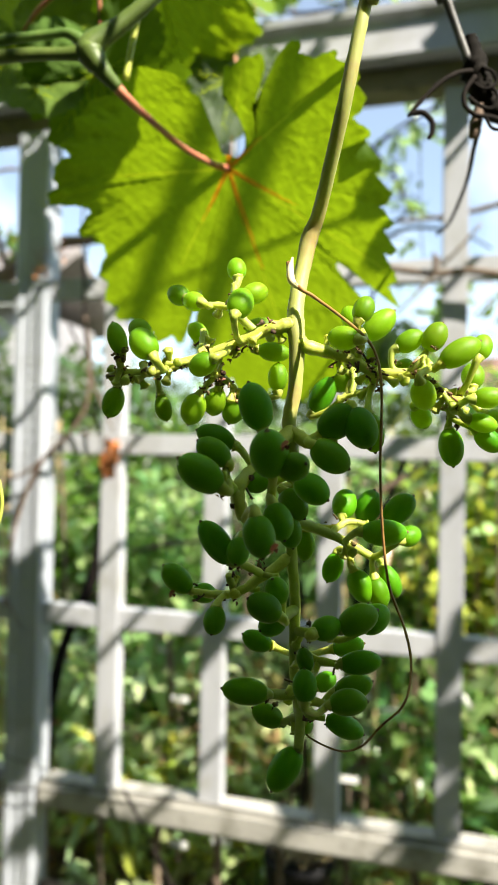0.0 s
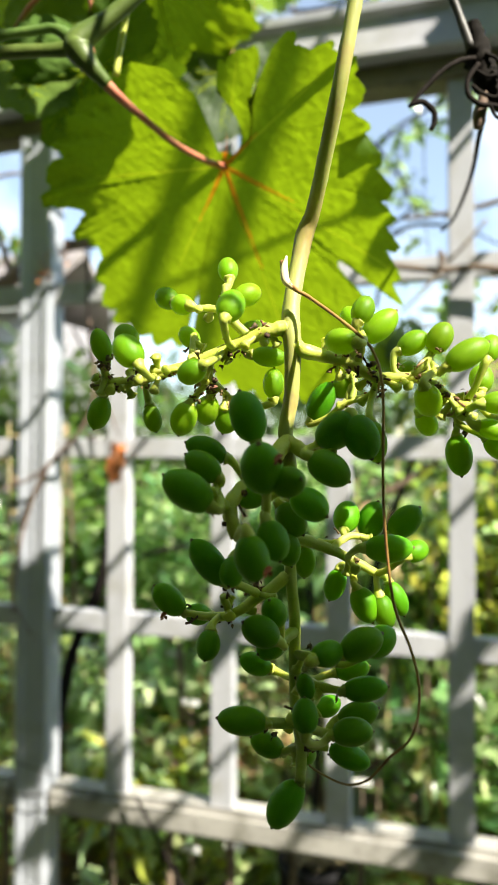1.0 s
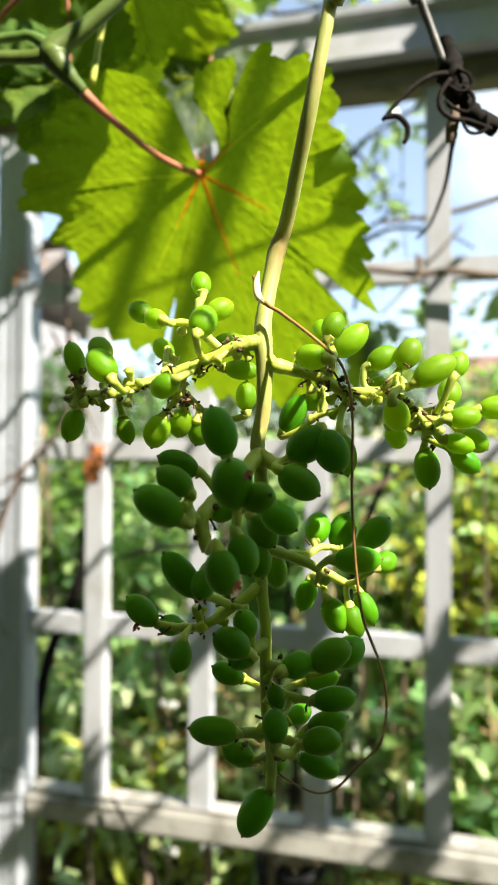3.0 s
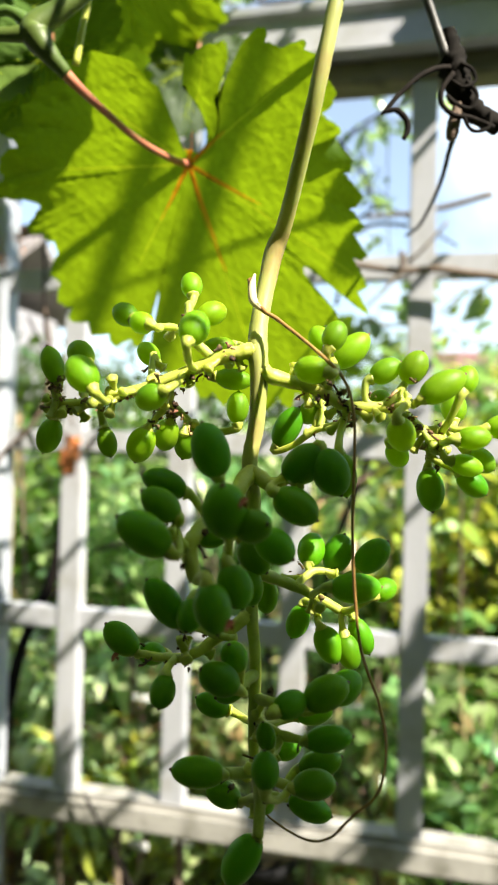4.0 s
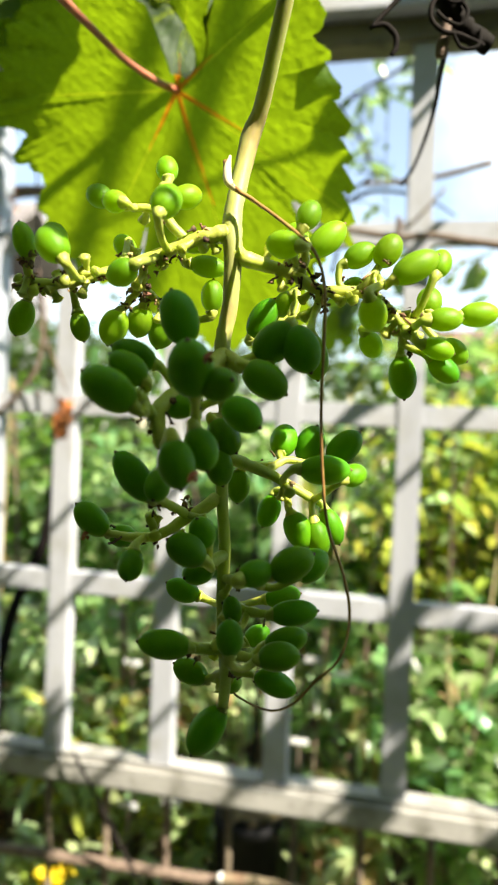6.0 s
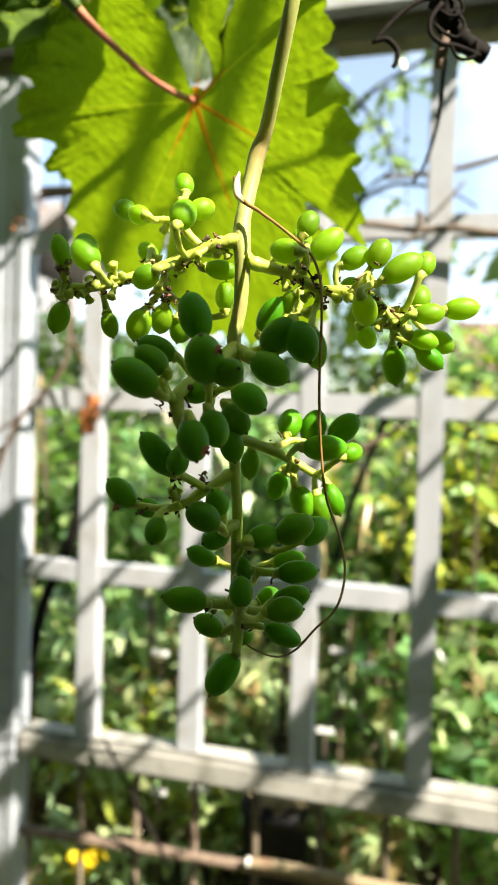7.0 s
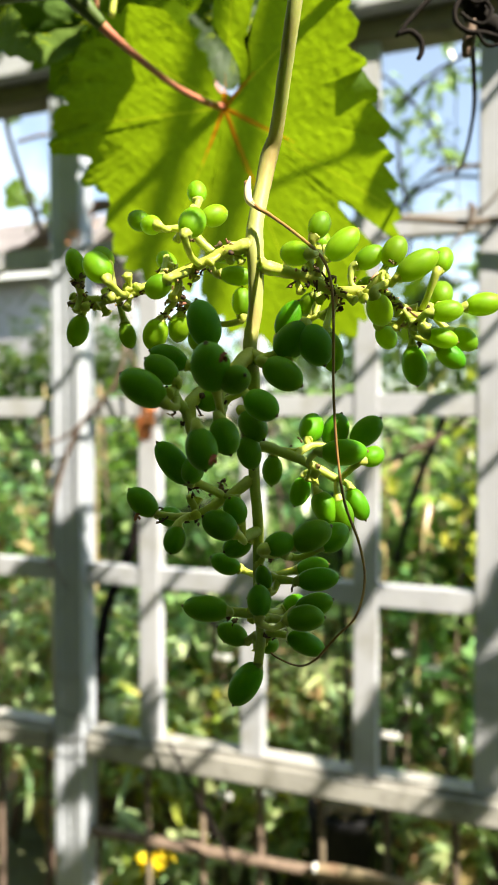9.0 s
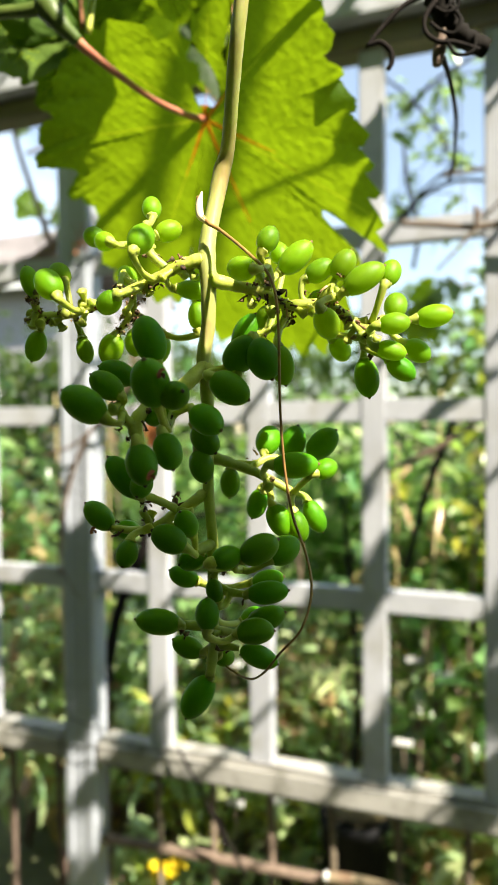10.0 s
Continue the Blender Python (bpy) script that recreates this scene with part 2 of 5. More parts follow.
def mesh_of(name, verts, faces, mat, smooth=True):
    me = bpy.data.meshes.new(name)
    me.from_pydata([tuple(v) for v in verts], [], [tuple(f) for f in faces])
    me.materials.append(mat)
    if smooth:
        me.polygons.foreach_set("use_smooth", [True] * len(me.polygons))
    me.update()
    return me


def part(name, data, parent, label="", kind="", basis=None):
    """Links a mesh, given in world coordinates (or with its own basis matrix), under a thing or a part."""
    ob = new(name, data)
    world_m = basis if basis is not None else Matrix.Identity(4)
    ob.parent = parent
    ob.matrix_parent_inverse = WHERE[parent.name].inverted()
    ob.matrix_basis = world_m
    WHERE[ob.name] = world_m
    return tagged(ob, label, kind=kind)


def solo(name, data, label, category, group="", kind=""):
    ob = new(name, data)
    WHERE[ob.name] = Matrix.Identity(4)
    return tagged(ob, label, category, group, kind)


def spline(points, steps):
    """Catmull-Rom through rows of x, y, z, radius."""
    p = [np.array(q, float) for q in points]
    p = [2 * p[0] - p[1]] + p + [2 * p[-1] - p[-2]]
    out = []
    for i in range(1, len(p) - 2):
        a, b, c, d = p[i - 1:i + 3]
        for k in range(steps):
            s = k / steps
            out.append(0.5 * (2 * b + (c - a) * s + (2 * a - 5 * b + 4 * c - d) * s * s + (3 * b - a - 3 * c + d) * s ** 3))
    out.append(p[-2])
    return out


def tube_data(points, sides=8, steps=5, rough=0.0, seed=0, start=0):
    """Vertices and faces of a round tapering tube with closed ends."""
    rng = np.random.default_rng(seed)
    rows = spline(points, steps) if steps else [np.array(q, float) for q in points]
    verts, faces, ref = [], [], None
    for i, q in enumerate(rows):
        d = rows[min(i + 1, len(rows) - 1)][:3] - rows[max(i - 1, 0)][:3]
        d = d / (np.linalg.norm(d) + 1e-12)
        if ref is None:
            ref = np.cross(d, (0.31, 0.77, 0.55))
        u = ref - d * (ref @ d)
        u /= np.linalg.norm(u) + 1e-12
        ref, w = u, np.cross(d, u)
        for k in range(sides):
            a = 2 * math.pi * k / sides
            r = q[3] * (1 + rough * rng.normal())
            verts.append(q[:3] + r * (u * math.cos(a) + w * math.sin(a)))
    n = len(rows)
    for i in range(n - 1):
        for k in range(sides):
            j = (k + 1) % sides
            faces.append((start + i * sides + k, start + i * sides + j, start + (i + 1) * sides + j, start + (i + 1) * sides + k))
    faces.append(tuple(start + k for k in reversed(range(sides))))
    faces.append(tuple(start + (n - 1) * sides + k for k in range(sides)))
    return verts, faces


def tube(name, points, mat, sides=8, steps=5, rough=0.0, seed=0):
    v, f = tube_data(points, sides, steps, rough, seed)
    return mesh_of(name, v, f, mat)


def joined_tubes(name, many, mat, sides=6, steps=4, rough=0.0):
    v, f = [], []
    for i, pts in enumerate(many):
        a, b = tube_data(pts, sides, steps, rough, i, len(v))
        v += a
        f += b
    return mesh_of(name, v, f, mat)


def box(name, lo, hi, mat, bevel=0.003, wobble=0.0, seed=0):
    """A bevelled board from corner to corner, its long edges slightly uneven."""
    bm = bmesh.new()
    bmesh.ops.create_cube(bm, size=1)
    lo, hi = Vector(lo), Vector(hi)
    for v in bm.verts:
        v.co = Vector([lo[i] + (v.co[i] + 0.5) * (hi[i] - lo[i]) for i in range(3)])
    bmesh.ops.bevel(bm, geom=bm.edges[:], offset=bevel, segments=2, affect="EDGES")
    if wobble:
        axis = max(range(3), key=lambda i: hi[i] - lo[i])
        for k in range(1, 12):
            co, no = lo.copy(), Vector((0, 0, 0))
            co[axis] = lo[axis] + (hi[axis] - lo[axis]) * k / 12
            no[axis] = 1
            bmesh.ops.bisect_plane(bm, geom=bm.verts[:] + bm.edges[:] + bm.faces[:], plane_co=co, plane_no=no)
        for v in bm.verts:
            v.co += wobble * noise.noise_vector(v.co * 3.1 + Vector((seed, 0, 0)))
    me = bpy.data.meshes.new(name)
    bm.to_mesh(me)
    bm.free()
    me.materials.append(mat)
    return me


def basis_of(origin, right, up):
    """Matrix whose x runs to right and whose y runs up the leaf; z is the visible side."""
    x = Vector(right).normalized()
    z = x.cross(Vector(up)).normalized()
    y = z.cross(x)
    m = Matrix((x, y, z)).transposed().to_4x4()
    m.translation = Vector(origin)
    return m


# ---- vine leaves ----
VINE = [(-180, 92), (-165, 118), (-155, 88), (-140, 112), (-125, 96), (-112, 118), (-90, 150), (-68, 118), (-55, 96), (-40, 112),
        (-25, 88), (-15, 118), (0, 92), (15, 98), (35, 105), (60, 92), (80, 55), (90, 10), (100, 55), (120, 92), (145, 105), (165, 98)]


def leaf_mesh(name, outline, mat, size=1.0, seed=0, cup=0.12, quilt=0.0022, teeth=0.05, count=200, rings=12, tooth_step=9.0, keyhole=0.0, blister=0.0, curls=()):
    """A lobed leaf blade: its joint at the origin, a polar outline in millimetres, toothed, quilted and, near by, blistered between its veins."""
    rng = np.random.default_rng(seed)
    ang = np.array([a for a, r in outline] + [outline[0][0] + 360], float)
    rad = np.array([r for a, r in outline] + [outline[0][1]], float) * 0.001 * size
    th = np.linspace(-180, 180, count, endpoint=False)
    r = np.interp(th, ang, rad)
    arc = np.cumsum(np.full(count, 360 / count) * np.clip(r / r.mean(), 0.4, 2)) / tooth_step
    saw = np.abs((arc % 1.0) - 0.35)
    notch = np.interp(th, [80, 88, 112, 120], [1, 0, 0, 1])
    r = r * (1 + teeth * (0.5 - 1.6 * saw) * notch * (0.7 + 0.6 * rng.random(count)))
    verts, faces = [(0, 0, 0)], []
    ph = rng.uniform(0, 6, 4)
    for j in range(1, rings + 1):
        s = (j / rings) ** 0.85
        for k in range(count):
            swing = keyhole * np.interp(th[k], [10, 80, 88, 89, 97, 98, 150], [0, 1, 1, 0, 0, -0.5, 0]) * min(1.0, max(0.0, (0.041 - s * r[k]) / 0.025))
            a = radians(th[k] - swing)
            x, y = s * r[k] * math.cos(a), s * r[k] * math.sin(a)
            q = noise.noise(Vector((x * 75, y * 75, seed))) * quilt * min(1, s * 2) + 0.5 * quilt * noise.noise(Vector((x * 210, y * 210, seed)))
            w = s * s * (cup * r[k] * math.cos(2.5 * a + ph[0]) + 0.5 * cup * r[k] * math.sin(5 * a + ph[1]))
            if blister:
                wob = noise.noise_vector(Vector((x * 130, y * 130, 3))) * 0.35
                d = noise.voronoi(Vector((x * 165 + wob.x, y * 165 + wob.y, 0.5)))[0]
                e = noise.voronoi(Vector((x * 430 + wob.y, y * 430 + wob.x, 2.5)))[0]
                q += blister * (min(0.5, d[1] - d[0]) * 1.6 + 0.35 * min(0.4, e[1] - e[0]))
            rim = max(0.0, (s - 0.72) / 0.28) ** 1.6
            c = sum(h * math.exp(-(((th[k] - g + 180) % 360 - 180) / wide) ** 2) for g, wide, h in curls) * rim * (1 + 0.5 * noise.noise(Vector((x * 160, y * 160, 9)))) if curls else 0.0
            verts.append((x, y, q + w * 0.6 + c))
    for k in range(count):
        faces.append((0, 1 + k, 1 + (k + 1) % count))
    for j in range(rings - 1):
        o = 1 + j * count
        for k in range(count):
            m = (k + 1) % count
            faces.append((o + k, o + count + k, o + count + m, o + m))
    return mesh_of(name, verts, faces, mat)


def surface_z(me, x, y):
    best = min(me.vertices, key=lambda v: (v.co.x - x) ** 2 + (v.co.y - y) ** 2)
    return best.co.z


def veins_for(leaf, me, m, tips, size=1.0, thick=0.0009, side=1, mat_main=None, twigs=5):
    """Raised veins on the visible side, from the joint to the lobe tips, with side veins."""
    for i, (ang, length) in enumerate(tips):
        a = radians(ang)
        L = length * 0.001 * size
        rows = []
        for k in range(9):
            s = k / 8
            bend = 0.03 * L * math.sin(math.pi * s) * (1 if i % 2 else -1)
            x, y = s * L * math.cos(a) - bend * math.sin(a), s * L * math.sin(a) + bend * math.cos(a)
            rows.append((x, y, surface_z(me, x, y) + side * 0.0005, thick * (1.02 - 0.85 * s)))
        part("vein", tube("vein", rows, mat_main or M_VEIN, 6, 2), leaf, basis=m)
        many = []
        if not twigs:
            continue
        for k in range(1, twigs + 1):
            for sgn in (-1, 1):
                s = (k - 0.35 + 0.15 * sgn) / (twigs + 1)
                x0, y0 = s * L * math.cos(a), s * L * math.sin(a)
                b = a + sgn * radians(46)
                l2 = 0.30 * L * (1.05 - 0.6 * s)
                pts = []
                for q in range(5):
                    e = q / 4
                    x, y = x0 + e * l2 * math.cos(b - sgn * 0.18 * e), y0 + e * l2 * math.sin(b - sgn * 0.18 * e)
                    pts.append((x, y, surface_z(me, x, y) + side * 0.0003, thick * 0.42 * (1 - 0.75 * e)))
                many.append(pts)
        part("vein_network", joined_tubes("vein_network", many, M_VEIN, 4, 1), leaf, basis=m)


# ---- foliage ----
def blades(name, places, mat, length, width, seed, droop=0.6, up=0.2):
    """Many separate folded leaf blades round the given points, one island a leaf."""
    rng = np.random.default_rng(seed)
    n = len(places)
    p = np.array(places, float)
    d = rng.normal(size=(n, 3))
    d[:, 2] = d[:, 2] * 0.5 + up - droop * rng.random(n)
    d /= np.linalg.norm(d, axis=1)[:, None]
    t = np.cross(d, rng.normal(size=(n, 3)) * 0.35 + (0, 0, 1.0))
    t /= np.linalg.norm(t, axis=1)[:, None] + 1e-9
    no = np.cross(t, d)
    L = length * rng.uniform(0.6, 1.25, n)[:, None]
    W = width * rng.uniform(0.7, 1.2, n)[:, None]
    v = np.empty((n, 8, 3))
    v[:, 0] = p
    v[:, 1] = p + d * L * 0.30 + t * W * 0.42 + no * W * 0.16
    v[:, 2] = p + d * L * 0.65 + t * W * 0.38 + no * W * 0.10 - (0, 0, 0.06) * L
    v[:, 3] = p + d * L - (0, 0, 0.22) * L
    v[:, 4] = p + d * L * 0.65 - t * W * 0.38 + no * W * 0.10 - (0, 0, 0.06) * L
    v[:, 5] = p + d * L * 0.30 - t * W * 0.42 + no * W * 0.16
    v[:, 6] = p + d * L * 0.30
    v[:, 7] = p + d * L * 0.65 - (0, 0, 0.08) * L
    tri = [(0, 1, 6), (0, 6, 5), (1, 2, 7, 6), (6, 7, 4, 5), (2, 3, 7), (7, 3, 4)]
    faces = [tuple(8 * i + k for k in f) for i in range(n) for f in tri]
    return mesh_of(name, v.reshape(-1, 3), faces, mat)


def shrub(name, x, y, z0, height, spread, leaf_mat, other, count, length, width, seed, label, category="shrub", kind="", stem_mat=None):
    """Stems fanning from the ground, with leaves set along their outer lengths."""
    rng = np.random.default_rng(seed)
    ob = thing(name, (x, y, z0), label, category, "shrubs behind the trellis" if category == "shrub" else "", kind)
    stems, spots, spots2 = [], [], []
    n = max(5, int(height * 9))
    for i in range(n):
        a, lean = rng.uniform(0, 2 * math.pi), rng.uniform(0.15, 1.0) * spread
        h = height * rng.uniform(0.55, 1.0)
        ex, ey = x + lean * math.cos(a), y + lean * 0.7 * math.sin(a)
        pts = [(x + 0.08 * math.cos(a), y + 0.08 * math.sin(a), z0 - 0.02, 0.009), (x + 0.35 * (ex - x), y + 0.35 * (ey - y), z0 + 0.45 * h, 0.007),
               (x + 0.75 * (ex - x) + rng.normal() * 0.03, y + 0.75 * (ey - y), z0 + 0.8 * h, 0.005), (ex, ey, z0 + h, 0.002)]
        stems.append(pts)
        rows = spline(pts, 8)
        per = count // n
        for k in range(per):
            q = rows[int(len(rows) * rng.uniform(0.22, 1.0) ** 0.7 * 0.999)]
            s = np.array(q[:3]) + rng.normal(size=3) * (0.09, 0.07, 0.06) * spread / 0.4
            (spots2 if rng.random() < 0.22 else spots).append(s)
    for pts in stems:
        part("stem", tube("stem", pts, stem_mat or M_TWIG, 5, 3), ob)
    part("leaves", blades("leaves", spots, leaf_mat, length, width, seed + 1), ob, kind="stuff")
    part("leaves", blades("leaves", spots2, other, length, width, seed + 2), ob, kind="stuff")
    return ob


# ---- ground ----
def ground_sheet():
    v, f, n = [], [], 60
    for i in range(n + 1):
        for j in range(n + 1):
            x, y = 260 * (2 * i / n - 1) ** 3, 260 * (2 * j / n - 1) ** 3 + 2
            v.append((x, y, 0.05 * noise.noise(Vector((x * 0.7, y * 0.7, 0)))))
    for i in range(n):
        for j in range(n):
            a = i * (n + 1) + j
            f.append((a, a + n + 1, a + n + 2, a + 1))
    return mesh_of("ground", v, f, M_SOIL)


solo("ground", ground_sheet(), "dark garden soil with patches of grass", "ground", kind="structure")


# unseen wall, added behind the camera to cut skylight from the front
solo("wall_south", box("wall_south", (-6.0, -1.95, -0.1), (4.5, -1.75, 5.2), M_PLASTER, 0.01), "unseen wall added behind the path to cut skylight", "wall", kind="structure")


# side walls, added out of view to cut low skylight
solo("wall_west", box("wall_west", (-3.4, -1.74, -0.1), (-3.2, 1.5, 3.2), M_PLASTER, 0.01), "unseen side wall added to cut skylight", "wall", kind="structure")
solo("wall_east", box("wall_east", (4.52, -1.95, -0.1), (4.7, 1.5, 3.2), M_PLASTER, 0.01), "unseen side wall added to cut skylight", "wall", kind="structure")


# ---- trellis ----
FRONT = 1.65
trellis = thing("trellis", (-0.4, FRONT, 0.0), "weathered white painted trellis of square lattice under a beam", "trellis")
for i, x in enumerate((-1.39, -0.832, -0.553, -0.272, 0.0, 0.279, 0.556)):
    part("slat", box("slat", (x, FRONT, 0.70), (x + 0.056, FRONT + 0.04, 2.42), M_PAINT, 0.003, 0.0016, i), trellis)
for i, z in enumerate((1.115, 1.556, 1.960)):
    part("rail", box("rail", (-1.9, FRONT + 0.003, z), (1.1, FRONT + 0.037, z + 0.052), M_PAINT, 0.003, 0.002, 20 + i), trellis)
for i, (x0, x1) in enumerate(((-1.9, -1.088), (-0.987, 1.1))):
    part("bottom_rail", box("bottom_rail", (x0, FRONT - 0.022, 0.648), (x1, FRONT + 0.06, 0.722), M_RAIL, 0.014, 0.003, 31 + i), trellis)


def extrude_x(name, profile, x0, x1, mat, cuts=14):
    v, f, n = [], [], len(profile)
    for i in range(cuts + 1):
        x = x0 + (x1 - x0) * i / cuts
        for k, (y, z) in enumerate(profile):
            w = noise.noise_vector(Vector((x * 2, k * 0.4, 7))) * 0.0015
            v.append((x, y + w.x, z + w.y))
    for i in range(cuts):
        for k in range(n):
            m = (k + 1) % n
            f.append((i * n + k, (i + 1) * n + k, (i + 1) * n + m, i * n + m))
    f.append(tuple(range(n)))
    f.append(tuple(reversed(range(cuts * n, cuts * n + n))))
    return mesh_of(name, v, f, mat, False)


BEAM = [(1.640, 2.4545), (1.606, 2.456), (1.602, 2.460), (1.602, 2.472),
        (1.612, 2.478), (1.612, 2.545), (1.604, 2.550), (1.596, 2.556), (1.594, 2.572), (1.600, 2.577), (1.72, 2.577), (1.72, 2.4545)]
part("beam", extrude_x("beam", BEAM, -2.1, 1.3, M_PAINT), trellis, "moulded white beam with a lipped upper edge")
# lower part of the beam, in its own darker brown
part("under_board", box("under_board", (-2.1, 1.640, 2.402), (1.3, 1.718, 2.452), M_BOARD, 0.003, 0.0015, 41), trellis, "darker brown board under the beam")


def post_mesh():
    """A square hollow-looking post with raised corner beads and shallow embossing."""
    x0, x1, y0, y1, z0, z1 = -1.085, -0.990, 1.632, 1.702, -0.02, 2.40
    ring = [(x0, y0 + 0.006), (x0 + 0.006, y0), (x0 + 0.022, y0), (x0 + 0.026, y0 + 0.005), (x0 + 0.068, y0 + 0.005), (x0 + 0.072, y0),
            (x1 - 0.006, y0), (x1, y0 + 0.006), (x1, y1 - 0.006), (x1 - 0.006, y1), (x0 + 0.006, y1), (x0, y1 - 0.006)]
    v, f, n, cuts = [], [], len(ring), 60
    for i in range(cuts + 1):
        z = z0 + (z1 - z0) * i / cuts
        for k, (x, y) in enumerate(ring):
            w = noise.noise_vector(Vector((k * 0.2, 3, z * 1.5))) * 0.0016
            v.append((x + w.x, y + w.y, z))
    for i in range(cuts):
        for k in range(n):
            m = (k + 1) % n
            f.append((i * n + k, i * n + m, (i + 1) * n + m, (i + 1) * n + k))
    f.append(tuple(range(cuts * n, cuts * n + n)))
    return mesh_of("post", v, f, M_POST, False)


emboss = []
for z in np.arange(0.25, 2.36, 0.034):
    for side in (-1, 1):
        emboss.append([(-1.038 + 0.019 * side, 1.6373, z, 0.0007), (-1.038 + 0.009 * side, 1.6371, z + 0.010, 0.0010), (-1.038, 1.6371, z + 0.014, 0.0008)])
part("embossing", joined_tubes("embossing", emboss, M_POST, 5, 2), trellis, kind="stuff")
part("post", post_mesh(), trellis, "grey-white post with raised corner beads")


# ---- rusty railing under the trellis ----
railing = thing("railing", (-0.4, 1.70, 0.0), "low rusty iron railing of thin upright rods", "railing")
for i in range(17):
    x = -1.631 + 0.159 * i
    part("rod", tube("rod", [(x, 1.70, -0.02, 0.0095), (x + 0.004, 1.70, 0.3, 0.009), (x, 1.70, 0.66, 0.009)], M_RUST, 7, 4, 0.06, i), railing)
part("pipe", tube("pipe", [(-1.03, 1.675, 0.428, 0.013), (-0.7, 1.675, 0.440, 0.014), (-0.3, 1.675, 0.449, 0.013), (0.3, 1.675, 0.455, 0.015), (1.1, 1.675, 0.462, 0.013)],
                  M_RUST, 9, 10, 0.05, 3), railing, "knotty rusty brown pipe")
branch = thing("dry_branch", (-0.06, 1.64, 0.0), "peeled tan branch lying on a rusty pipe", "branch")
part("stem", tube("stem", [(-0.358, 1.652, 0.472, 0.0115), (-0.32, 1.653, 0.475, 0.0135), (-0.20, 1.655, 0.476, 0.0115), (-0.02, 1.655, 0.474, 0.0130), (0.30, 1.655, 0.478, 0.0110), (0.62, 1.655, 0.474, 0.0095)], M_PEELED, 10, 8, 0.07, 31), branch)
part("cut_end", tube("cut_end", [(-0.366, 1.652, 0.471, 0.0085), (-0.362, 1.652, 0.472, 0.0118), (-0.357, 1.652, 0.472, 0.0122), (-0.352, 1.652, 0.472, 0.0100)], M_WHITE, 10, 3, 0.05, 32), branch, "whitened cut end")

# ---- pot ----
pot = thing("planter_pot", (-0.36, 2.02, 0.0), "tall black plastic pot topped with dry straw", "pot")


def lathe(name, profile, centre, mat, sides=28):
    v, f, n = [], [], len(profile)
    for k in range(sides):
        a = 2 * math.pi * k / sides
        for r, z in profile:
            v.append((centre[0] + r * math.cos(a), centre[1] + r * math.sin(a), z))
    for k in range(sides):
        m = (k + 1) % sides
        for i in range(n - 1):
            f.append((k * n + i, m * n + i, m * n + i + 1, k * n + i + 1))
    return mesh_of(name, v, f, mat)


part("body", lathe("body", [(0.0, 0.0), (0.08, 0.0), (0.096, 0.405), (0.102, 0.405), (0.102, 0.435), (0.095, 0.435), (0.092, 0.400), (0.0, 0.400)], (-0.375, 2.02), M_POT), pot)
rng = np.random.default_rng(5)
part("straw", blades("straw", [(-0.355 + rng.normal() * 0.035, 2.03 + rng.normal() * 0.025, 0.415 + rng.random() * 0.035) for k in range(260)],
                     M_STRAW, 0.045, 0.006, 9, 0.1, 0.5), pot, "pale dry straw", kind="stuff")

